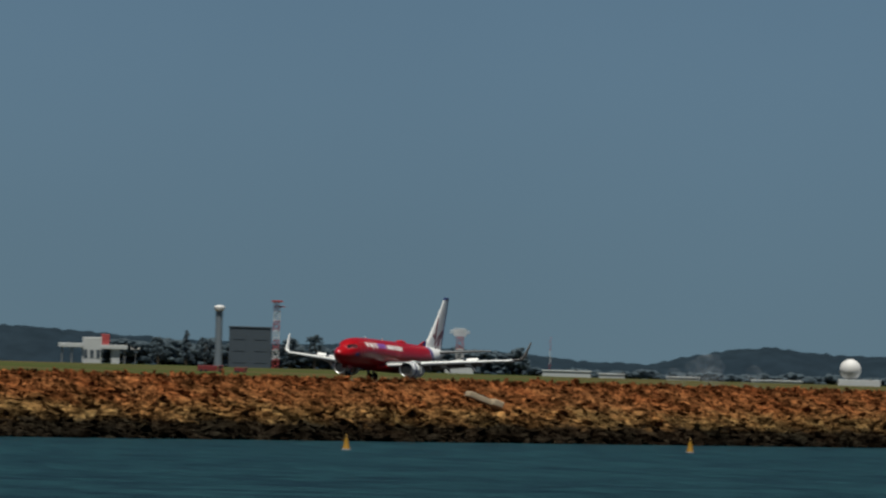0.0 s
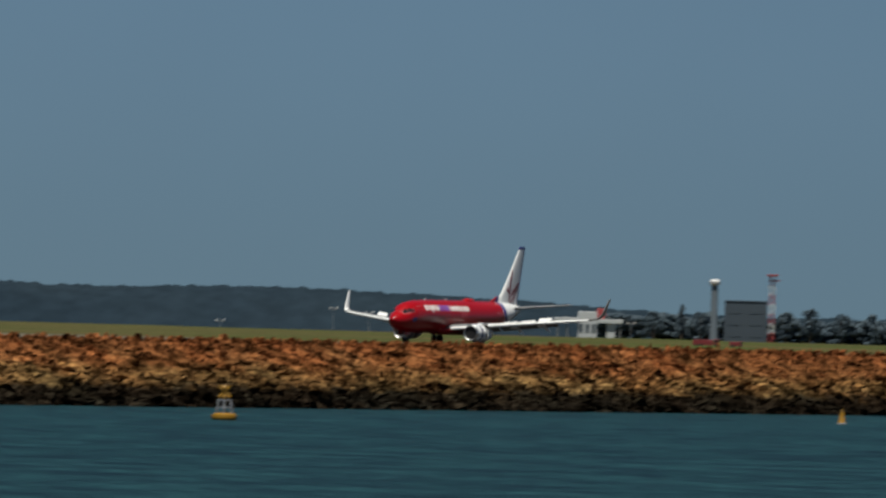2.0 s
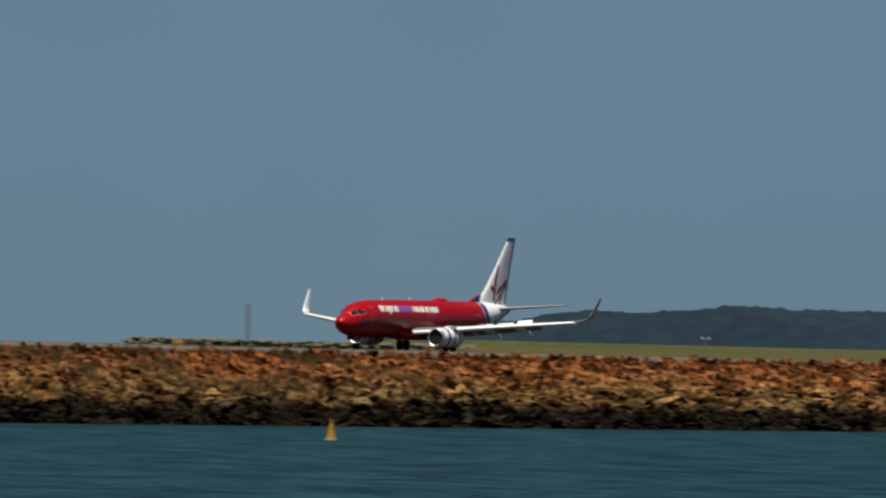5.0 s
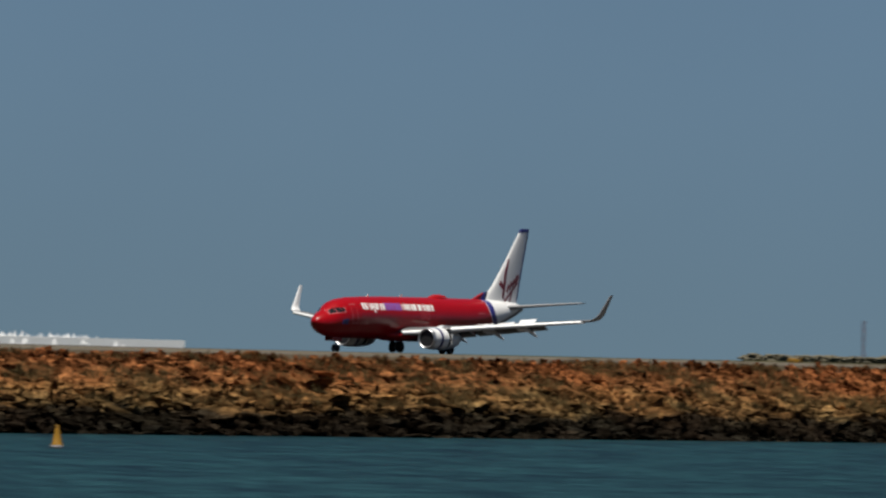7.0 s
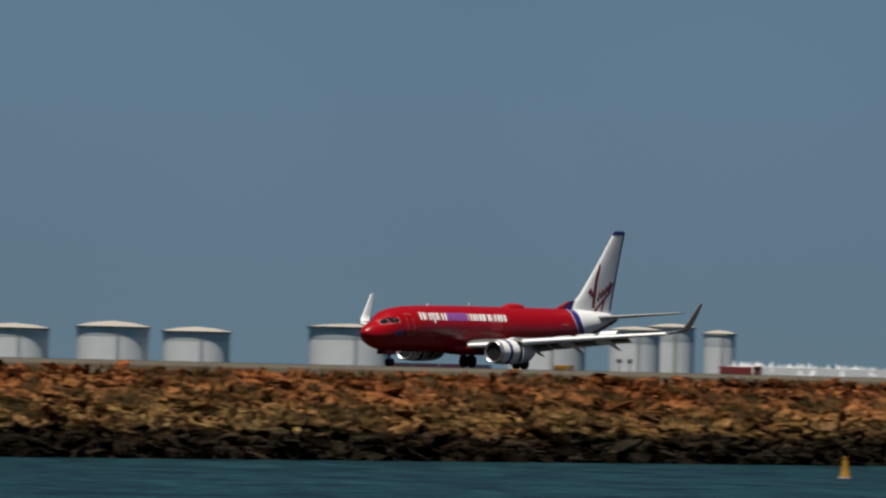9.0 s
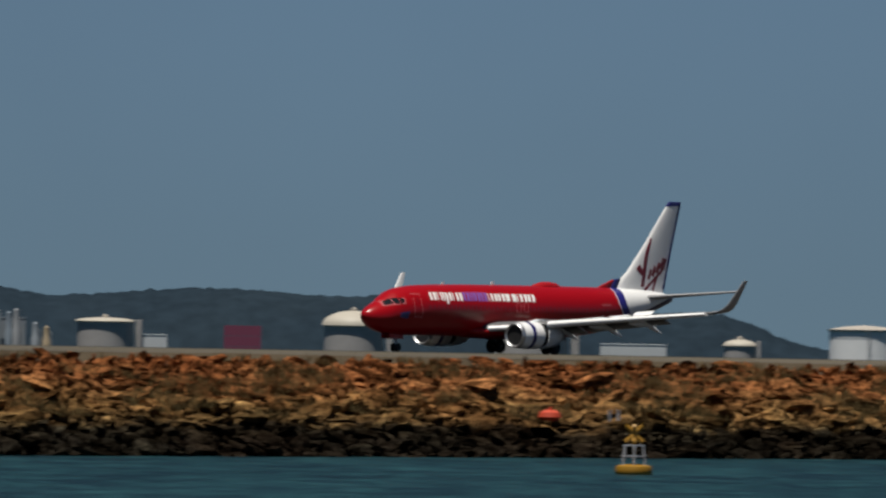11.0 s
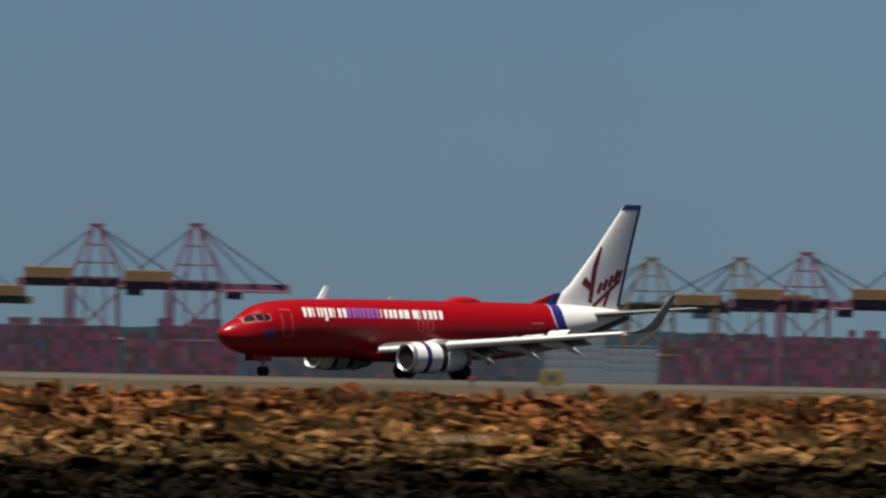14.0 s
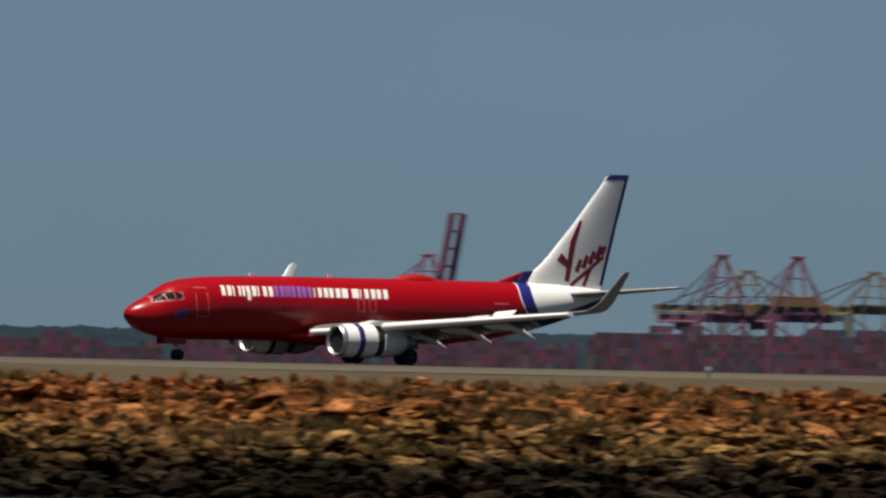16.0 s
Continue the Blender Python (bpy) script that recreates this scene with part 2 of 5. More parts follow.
M_ROCK, M_WATER, M_GRASS, M_LIVERY = rock_material(), water_material(), ground_material(), livery_material()
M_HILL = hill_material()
M_ASPHALT = asphalt_material("runway_asphalt", (0.026, 0.025, 0.023), (0.046, 0.042, 0.036))
M_PAVED = asphalt_material("paved_shoulder", (0.070, 0.063, 0.050), (0.118, 0.102, 0.078))
M_SHOULDER = mat("verge_grass", (0.074, 0.058, 0.040), 0.95, 0, 0.25, 0.5, 0.22, 0.02, spec=0.0)
M_WHITE = mat("white_aircraft_paint", (0.80, 0.80, 0.79), 0.30, 0, 0.03, 0.8, 0.03)
M_GREY = mat("grey_wing_paint", (0.11, 0.11, 0.115), 0.4, 0, 0.04, 0.8, 0.04)
M_PALE = mat("pale_grey_aircraft_paint", (0.27, 0.27, 0.28), 0.35, 0, 0.04, 0.8, 0.04)
# port winglet only: shade on its outer face put into the paint
M_WINGLET_SHADED = mat("shaded_winglet_paint", (0.20, 0.195, 0.195), 0.4, 0, 0.05, 0.8, 0.05)
M_NAVY = mat("blue_aircraft_paint", (0.018, 0.017, 0.110), 0.30, 0, 0.05, 0.8, 0.03)
M_LOGO_RED = mat("tail_mark_red", (0.165, 0.008, 0.018), 0.35, 0, 0.05, 0.8, 0.03)
M_TITLE_WHITE = mat("title_white", (0.82, 0.82, 0.80), 0.35, 0, 0.03, 0.8, 0.03)
M_TITLE_BLUE = mat("title_lilac", (0.20, 0.11, 0.42), 0.35, 0, 0.05, 0.8, 0.03)
M_LINE = mat("door_outline_pink", (0.46, 0.10, 0.11), 0.4, 0, 0.05, 0.8, 0.03)
M_FLAG = mat("nose_emblem_blue", (0.04, 0.03, 0.13), 0.4, 0, 0.1, 2.0, 0.1)
M_REDPART = mat("red_aircraft_paint", (0.33, 0.0025, 0.0055), 0.42, 0, 0.04, 0.8, 0.03)
M_GLASS = mat("cockpit_glass", (0.015, 0.016, 0.018), 0.08, 0, 0.05, 1.0, 0.05)
M_CABIN = mat("cabin_window_dark", (0.22, 0.004, 0.008), 0.3, 0, 0.05, 1.0, 0.05)
M_METAL = mat("polished_metal", (0.55, 0.55, 0.56), 0.38, 0.9, 0.05, 1.0, 0.05)
M_DARK = mat("dark_engine_metal", (0.012, 0.012, 0.013), 0.6, 0.0, 0.1, 2.0, 0.1)
M_TYRE = mat("black_tyre_rubber", (0.018, 0.018, 0.018), 0.85, 0, 0.1, 3.0, 0.1)
M_STRUT = mat("grey_gear_steel", (0.35, 0.35, 0.36), 0.4, 0.5, 0.1, 3.0, 0.1)
M_YELLOW = mat("yellow_buoy_paint", (0.31, 0.155, 0.006), 0.55, 0, 0.12, 2.0, 0.1)
M_CAGE = mat("white_buoy_steel", (0.36, 0.36, 0.38), 0.6, 0, 0.1, 3.0, 0.1)
# crane paints carry distance haze: red turned mauve, ochre greyed
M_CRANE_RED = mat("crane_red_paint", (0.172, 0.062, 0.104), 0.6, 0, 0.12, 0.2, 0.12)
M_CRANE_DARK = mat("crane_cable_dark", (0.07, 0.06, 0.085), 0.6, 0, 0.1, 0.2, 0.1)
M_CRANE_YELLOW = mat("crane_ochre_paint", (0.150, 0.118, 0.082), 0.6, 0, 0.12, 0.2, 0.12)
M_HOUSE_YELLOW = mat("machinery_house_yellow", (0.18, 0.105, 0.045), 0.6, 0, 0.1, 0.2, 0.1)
M_TANK = mat("cream_tank_paint", (0.76, 0.76, 0.75), 0.6, 0, 0.08, 0.15, 0.12)
M_TANKBAND = mat("blue_grey_tank_band", (0.60, 0.615, 0.62), 0.7, 0, 0.08, 0.15, 0.12)
# blue-grey between sky and hill: haze put into the concrete's colour
M_SHAFT = mat("haze_grey_concrete", (0.150, 0.185, 0.220), 0.8, 0, 0.08, 0.3, 0.12)
# port walls toned down and blued for haze as well
M_PORT = mat("hazy_port_cladding", (0.19, 0.215, 0.24), 0.8, 0, 0.1, 0.3, 0.15)
M_TANKROOF = mat("tank_roof_paint", (0.40, 0.36, 0.31), 0.6, 0, 0.08, 0.15, 0.12)
M_DOME = mat("pale_dome_roof", (0.42, 0.385, 0.32), 0.6, 0, 0.08, 0.15, 0.12)
M_DOMEWALL = mat("grey_brown_store_wall", (0.32, 0.305, 0.295), 0.8, 0, 0.1, 0.2, 0.15)
M_BUILD_WHITE = mat("white_render", (0.52, 0.54, 0.55), 0.7, 0, 0.08, 0.3, 0.1)
# its blue cast is haze painted in for the far office block
M_BUILD_DARK = mat("dark_cladding", (0.055, 0.075, 0.098), 0.7, 0, 0.1, 0.3, 0.1)
M_TAN = mat("tan_cladding", (0.28, 0.22, 0.14), 0.7, 0, 0.1, 0.3, 0.1)
M_MAST_RED = mat("mast_red_paint", (0.36, 0.055, 0.055), 0.6, 0, 0.1, 1.0, 0.1)
M_MAST_DULL = mat("faded_maroon_mast", (0.13, 0.062, 0.070), 0.7, 0, 0.1, 1.0, 0.1)
M_MAST_WHITE = mat("mast_white_paint", (0.62, 0.61, 0.61), 0.6, 0, 0.1, 1.0, 0.1)
M_POLE = mat("galvanised_pole", (0.26, 0.27, 0.28), 0.6, 0.3, 0.1, 1.0, 0.1)
M_VEHICLE_RED = mat("red_vehicle_paint", (0.19, 0.026, 0.028), 0.5, 0, 0.1, 1.0, 0.1)
M_SIGN = mat("yellow_sign_face", (0.22, 0.165, 0.03), 0.6, 0, 0.1, 1.0, 0.1)
M_ORANGE = mat("orange_float_plastic", (0.50, 0.06, 0.025), 0.6, 0, 0.1, 1.0, 0.1)
M_SLAB = mat("pale_concrete", (0.37, 0.31, 0.22), 0.85, 0, 0.15, 0.8, 0.2, 0.02)
M_SCRUB = mat("dry_scrub", (0.120, 0.108, 0.078), 1.0, 0, 0.25, 0.4, 0.2, spec=0.0)
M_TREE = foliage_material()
M_FADED = mat("faded_white_paint", (0.20, 0.165, 0.115), 0.9, 0, 0.2, 2.0, 0.3)
M_STRAW = mat("dry_straw", (0.120, 0.086, 0.038), 0.9, 0, 0.35, 0.4, 0.45, spec=0.0)
M_TRUNK = mat("bark", (0.07, 0.055, 0.04), 1.0, 0, 0.2, 2.0, 0.2)
# box colours are muted towards blue and mauve to imitate haze
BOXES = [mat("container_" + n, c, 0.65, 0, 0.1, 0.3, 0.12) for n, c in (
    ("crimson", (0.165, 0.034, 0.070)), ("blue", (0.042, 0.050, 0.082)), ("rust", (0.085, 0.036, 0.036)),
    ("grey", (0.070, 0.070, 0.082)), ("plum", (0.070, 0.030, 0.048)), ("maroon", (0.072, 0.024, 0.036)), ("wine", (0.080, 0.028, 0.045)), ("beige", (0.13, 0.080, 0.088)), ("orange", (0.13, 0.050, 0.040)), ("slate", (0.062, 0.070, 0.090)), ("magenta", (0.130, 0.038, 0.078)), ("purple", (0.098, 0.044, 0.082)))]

# mostly crimson and wine boxes, a few others; their mauve cast is painted haze
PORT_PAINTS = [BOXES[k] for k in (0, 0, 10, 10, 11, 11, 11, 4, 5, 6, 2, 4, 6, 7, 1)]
# blue and slate boxes, where haze over the quay is painted in
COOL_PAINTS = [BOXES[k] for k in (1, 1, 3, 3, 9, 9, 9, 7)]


# ---- mesh helpers ----
def part(name, bm, material, parent=None, label=""):
    """Links a bmesh as one mesh object, under a thing or a part."""
    me = bpy.data.meshes.new(name)
    bm.to_mesh(me)
    bm.free()
    me.materials.append(material)
    ob = new(name, me)
    if parent is not None:
        ob.parent = parent
    if label:
        ob["label"] = label
    return ob


def thing(name, at, label, category, group="", rz=0.0):
    e = new(name)
    e.matrix_basis = pose(*at, 0, 0, rz)
    return tagged(e, label, category, group)


def smooth(ob):
    for p in ob.data.polygons:
        p.use_smooth = True
    ob.data.set_sharp_from_angle(angle=radians(38))
    return ob


def box(bm, x0, x1, y0, y1, z0, z1, bevel=0.0):
    r = bmesh.ops.create_cube(bm, size=1.0)
    for v in r["verts"]:
        v.co = Vector(((x0 + x1) / 2 + v.co.x * (x1 - x0), (y0 + y1) / 2 + v.co.y * (y1 - y0), (z0 + z1) / 2 + v.co.z * (z1 - z0)))
    if bevel:
        es = list({e for v in r["verts"] for e in v.link_edges})
        bmesh.ops.bevel(bm, geom=es, offset=bevel, segments=2, affect="EDGES", profile=0.5)
    return bm


def boxed(*a, **k):
    return box(bmesh.new(), *a, **k)


def rod(bm, p, q, r, seg=8, r2=None):
    """A straight bar from p to q."""
    p, q = Vector(p), Vector(q)
    d = q - p
    m = Matrix.Translation((p + q) / 2) @ d.to_track_quat("Z", "Y").to_matrix().to_4x4()
    bmesh.ops.create_cone(bm, cap_ends=True, segments=seg, radius1=r, radius2=r if r2 is None else r2, depth=d.length, matrix=m)
    return bm


def rods(list_of, r, seg=6):
    bm = bmesh.new()
    for p, q in list_of:
        rod(bm, p, q, r, seg)
    return bm


def lathe(profile, seg=32, axis="z", at=(0, 0, 0)):
    """A body of revolution from (radius, height) pairs."""
    bm = bmesh.new()
    rings = []
    for r, h in profile:
        ring = []
        for k in range(seg):
            c, s = math.cos(2 * math.pi * k / seg) * r, math.sin(2 * math.pi * k / seg) * r
            ring.append(bm.verts.new(Vector(at) + (Vector((c, s, h)) if axis == "z" else Vector((h, c, s)))))
        rings.append(ring)
    for a, b in zip(rings, rings[1:]):
        for k in range(seg):
            j = (k + 1) % seg
            bm.faces.new((a[k], a[j], b[j], b[k]) if axis == "z" else (a[k], b[k], b[j], a[j]))
    for ring, r in ((rings[0], profile[0][0]), (rings[-1], profile[-1][0])):
        if r > 1e-4:
            bm.faces.new(ring if ring is rings[-1] else ring[::-1])
    bmesh.ops.remove_doubles(bm, verts=bm.verts, dist=1e-5)
    bmesh.ops.recalc_face_normals(bm, faces=bm.faces)
    return bm


def loft(rings, close=True):
    """Joins rings of equal count into a skin, with its ends closed."""
    bm = bmesh.new()
    rs = [[bm.verts.new(p) for p in ring] for ring in rings]
    n = len(rs[0])
    for a, b in zip(rs, rs[1:]):
        for k in range(n):
            bm.faces.new((a[k], a[(k + 1) % n], b[(k + 1) % n], b[k]))
    if close:
        bm.faces.new(rs[0][::-1])
        bm.faces.new(rs[-1])
    bmesh.ops.recalc_face_normals(bm, faces=bm.faces)
    return bm


def there(bearing, distance, z=0.0):
    b = radians(bearing)
    return (math.sin(b) * distance, math.cos(b) * distance, z)


def raised(elevation, distance):
    """The height at which a point at that distance stands at that angle over the eye's level."""
    return EYE.z + math.tan(radians(elevation)) * distance


# ---- the setting ----
WALL_X0, WALL_X1 = 300.0, 1400.0
WALL_FOOT, WALL_TOP = 474.5, 490.0


def crest(x):
    """Height of the rock crest, which climbs along the runway."""
    return float(np.interp(x, (330, 400, 470, 560, 700, 850, 1000, 1150, 1300), (-1.00, -0.98, -0.85, -0.72, -0.62, -0.42, -0.10, 0.25, 0.50)))


def foot(x):
    """Distance of the wall's foot, which comes forward at the near end."""
    return float(np.interp(x, (330, 420, 560, 700), (449.0, 459.0, 470.5, 474.5)))


def sheet(name, xs, ys, height, material, label, category, noise_amp=0.0):
    """A sheet of ground over a grid of places, with a skirt below its rim."""
    bm = bmesh.new()
    grid = [[bm.verts.new((x, y, height(x, y) + (noise.noise((x * 0.05, y * 0.05, 0)) * noise_amp))) for y in ys] for x in xs]
    for i in range(len(xs) - 1):
        for j in range(len(ys) - 1):
            bm.faces.new((grid[i][j], grid[i + 1][j], grid[i + 1][j + 1], grid[i][j + 1]))
    ob = smooth(part(name, bm, material))
    return tagged(ob, label, category, "", "structure")


def build_setting():
    bm = bmesh.new()
    bmesh.ops.create_grid(bm, x_segments=40, y_segments=40, size=6000)
    water = part("water", bm, M_WATER)
    water.location = (0, 0, WATER)
    tagged(water, "teal choppy bay water under a midday sun", "water", "", "structure")

    xs = [150, 230] + [270 + 20 * k for k in range(60)] + [1500, 1700, 2000, 2500, 3200]

    def shoulder(x, y):
        c = crest(x)
        return float(np.interp(y, (490.4, 492, 500, 519.5), (c - 1.6, c - 0.30, c - 0.18, -0.36)))
    sheet("ground", xs, [490.4, 492, 496, 500, 506, 512, 519.5], shoulder, M_SHOULDER,
          "sparse olive-brown grass verge between runway and rock wall", "ground", 0.10)

    def paving(x, y):
        return float(np.interp(y, (518.5, 531, 553, 575, 577), (-0.38, -0.03, 0.0, -0.03, -0.06)))
    sheet("runway_shoulder", xs, [518.5, 524, 531, 533.5], paving, M_PAVED, "pale grey-brown paved shoulder along the runway", "runway shoulder")
    sheet("runway", xs, [533.5, 540, 553, 566, 575, 577], paving, M_ASPHALT, "dark grey asphalt runway", "runway")
    # grass beyond the runway
    ys = [575.5, 585, 600, 616, 617, 640, 680, 720, 760, 800, 860, 940, 1020, 1100, 1101]
    xg = [150, 400, 700, 900] + [1000 + 25 * k for k in range(48)] + [2300, 2500, 2800, 3200]

    def field(x, y):
        e = 616.0 if x < 1140 else min(1100.0, 616 + (x - 1140) * 0.55)
        if y > e + 0.5:
            return -9.0
        return -0.05 + (1.75 * min(max((y - 585) / 195.0, 0.0), 1.0) if x >= 1140 else 0.0)
    sheet("grassland", xg, ys, field, M_GRASS, "dry green and straw-coloured airfield grass", "grass", 0.15)


def rock_shapes(count, rng, fine=2):
    """Angular boulders: balls cut back by random planes."""
    bm = bmesh.new()
    bmesh.ops.create_icosphere(bm, subdivisions=fine, radius=1.0)
    base = np.array([v.co[:] for v in bm.verts])
    faces = np.array([[v.index for v in f.verts] for f in bm.faces])
    bm.free()
    out = []
    for _ in range(count):
        n = rng.normal(size=(11, 3))
        n /= np.linalg.norm(n, axis=1)[:, None]
        d = rng.uniform(0.34, 0.70, 11)
        dots = base @ n.T
        r = np.min(np.where(dots > 0.05, d / np.maximum(dots, 0.05), 9.0), axis=1)
        v = base * np.minimum(r * 1.18, 1.15)[:, None] * rng.uniform(0.8, 1.25, 3) * (1.75, 1.4, 0.60)
        out.append(v)
    return out, faces


def mesh_of(name, verts, faces, material):
    me = bpy.data.meshes.new(name)
    me.vertices.add(len(verts))
    me.vertices.foreach_set("co", np.asarray(verts, dtype=np.float32).ravel())
    k = faces.shape[1]
    me.loops.add(faces.size)
    me.loops.foreach_set("vertex_index", faces.astype(np.int32).ravel())
    me.polygons.add(len(faces))
    me.polygons.foreach_set("loop_start", np.arange(0, faces.size, k, dtype=np.int32))
    me.polygons.foreach_set("use_smooth", np.zeros(len(faces), dtype=bool))
    me.update(calc_edges=True)
    me.validate()
    me.materials.append(material)
    return me


def build_wall():
    wall = thing("sea_wall", (WALL_X0, WALL_TOP, WATER), "sloping sea wall of rust-brown sandstone boulders, black at the tideline", "sea wall")
    tagged(wall, kind="structure")
    inv = wall.matrix_basis.inverted()
    rng = np.random.default_rng(7)
    # rubble core under the boulders
    bm = bmesh.new()
    last = None
    for k in range(60):
        x = WALL_X0 + (WALL_X1 - WALL_X0) * k / 59
        c = crest(x)
        row = [bm.verts.new(inv @ Vector(p)) for p in ((x, foot(x) - 2.2, WATER - 1.3), (x, WALL_TOP - 0.8, c - 0.44), (x, WALL_TOP + 3, c - 0.42))]
        if last:
            bm.faces.new((last[0], row[0], row[1], last[1]))
            bm.faces.new((last[1], row[1], row[2], last[2]))
        last = row
    part("core", bm, M_ROCK, wall)
    shapes, faces = rock_shapes(14, rng)
    coarse, coarse_faces = rock_shapes(14, rng, 1)
    meshes = [mesh_of("boulder", v, coarse_faces, M_ROCK) for v in coarse]
    verts, tris, base, single = [], [], 0, 0
    rows = 21
    for i in range(int((WALL_X1 - WALL_X0) / 0.96)):
        for j in range(rows):
            x = WALL_X0 + 0.96 * (i + (0.5 if j % 2 else 0.0)) + rng.normal() * 0.30
            u = (j + 0.5 + rng.normal() * 0.22) / (rows - 1.2)
            c = crest(x)
            f = foot(x)
            y = f + (WALL_TOP + 1.2 - f) * u
            z = WATER - 0.3 + (c - 0.45 - WATER + 0.3) * min(u, 1.0) + rng.normal() * (0.30 if x < 800 else 0.20)
            s = rng.uniform(0.36, 0.86) * (1.4 if rng.random() < 0.10 else 1.0)
            if x > 800:  # broader slabs along the far stretch
                s *= 1.0 + 0.32 * min(1.0, (x - 800) / 80)
            if u > 0.84:
                s, z = min(s, 0.60), z - 0.06
            e = Euler((rng.normal() * 0.30 + 0.12, rng.normal() * 0.26, rng.uniform(0, 6.28)))
            k = int(rng.integers(len(shapes)))
            m = Matrix.LocRotScale((x, y, z), e, (s, s, s))
            v, f = (shapes[k], faces) if x < 820 else (coarse[k], coarse_faces)
            if 326 < x < 352 and single < 300:
                ob = new("boulder", meshes[k])
                ob.parent = wall
                ob.matrix_basis = inv @ m
                single += 1
            else:
                a = np.array(inv @ m)
                verts.append(v @ a[:3, :3].T + a[:3, 3])
                tris.append(f + base)
                base += len(v)
    for q in range(17000):
        x, u = rng.uniform(WALL_X0, WALL_X1), rng.uniform(0.02, 1.02)
        if q % 4 == 0:
            u = rng.uniform(0.84, 1.04)
        f = foot(x)
        s = rng.uniform(0.18, 0.42)
        k = int(rng.integers(len(shapes)))
        m = Matrix.LocRotScale((x, f + (WALL_TOP - f) * u, WATER + (crest(x) - 0.2 - WATER) * min(u, 1.0) + rng.uniform(-0.1, 0.3)), Euler(rng.uniform(0, 6.28, 3)), (s, s, s))
        a = np.array(inv @ m)
        verts.append(coarse[k] @ a[:3, :3].T + a[:3, 3])
        tris.append(coarse_faces + base)
        base += len(coarse[k])
    ob = new("boulders", mesh_of("boulders", np.concatenate(verts), np.concatenate(tris), M_ROCK))
    ob.parent = wall
    tagged(ob, kind="stuff")


def build_tufts():
    """Dry grass that has rooted between the boulders, in drifts: bent blades in small bunches."""
    rng = np.random.default_rng(21)
    verts, tris, base = [], [], 0
    blade = np.array([(-0.5, 0.0), (0.5, 0.0), (0.32, 0.55), (-0.32, 0.55), (0.0, 1.0)])
    shape = np.array([(0, 1, 2), (0, 2, 3), (3, 2, 4)])
    for _ in range(30000):
        x, u = rng.uniform(318, 900), rng.uniform(0.36, 1.03)
        if noise.noise((x * 0.11, u * 5.0, 8)) + 0.5 * noise.noise((x * 0.5, u * 9.0, 4)) < 0.10:
            continue
        f = foot(x)
        p = np.array((x, f + (WALL_TOP - f) * u - 0.25, WATER + (crest(x) - 0.25 - WATER) * min(u, 1.0) + 0.26))
        for _ in range(7):
            q, tall, wide = rng.uniform(0, 6.28), rng.uniform(0.28, 0.70), rng.uniform(0.03, 0.065)
            lean = rng.normal(size=2) * 0.45
            at = p + (rng.normal() * 0.22, rng.normal() * 0.12, 0)
            side = np.array((math.cos(q), math.sin(q) * 0.4, 0))
            v = [at + side * a * wide + np.array((lean[0] * h * h, lean[1] * h * h, h)) * tall for a, h in blade]
            verts.append(np.array(v))
            tris.append(shape + base)
            base += 5
    ob = new("dry_grass", mesh_of("dry_grass", np.concatenate(verts), np.concatenate(tris), M_STRAW))
    tagged(ob, "dry straw-coloured grass tufts between the boulders", "grass", "", "stuff")


# ---- the airliner: a is the distance behind its nose, s the distance to port, z the height over the runway ----
GEAR = 19.65
SECTIONS = [  # a, lowest, highest, half width
    (0.0, 2.80, 2.90, 0.05), (0.12, 2.50, 3.12, 0.34), (0.5, 2.10, 3.42, 0.70), (1.0, 1.82, 3.68, 0.98), (1.7, 1.58, 3.98, 1.24),
    (2.3, 1.45, 4.38, 1.42), (3.0, 1.36, 4.80, 1.58), (4.0, 1.30, 5.08, 1.73), (5.5, 1.30, 5.26, 1.84), (7.5, 1.32, 5.36, 1.88),
    (12.0, 1.34, 5.44, 1.88), (20.0, 1.36, 5.48, 1.88), (25.0, 1.40, 5.48, 1.88), (28.0, 1.72, 5.48, 1.82), (31.0, 2.28, 5.46, 1.62),
    (33.5, 2.95, 5.40, 1.30), (35.5, 3.55, 5.28, 0.95), (37.2, 4.10, 5.12, 0.58), (38.1, 4.42, 4.92, 0.25), (38.25, 4.55, 4.80, 0.08)]
SA = np.array(SECTIONS)


def section(a):
    lo, hi, w = (float(np.interp(a, SA[:, 0], SA[:, k])) for k in (1, 2, 3))
    return (lo + hi) / 2, (hi - lo) / 2, w


def skin(a, z, side=1, off=0.0):
    """The place on the fuselage at that distance and height; side 1 is port."""
    c, h, w = section(a)
    u = max(-0.999, min(0.999, (z - c) / h))
    y = w * math.sqrt(1 - u * u)
    n = Vector((0, y / (w * w), (z - c) / (h * h))).normalized()
    return Vector((a - GEAR, -side * (y + off * n.y), z + off * n.z))


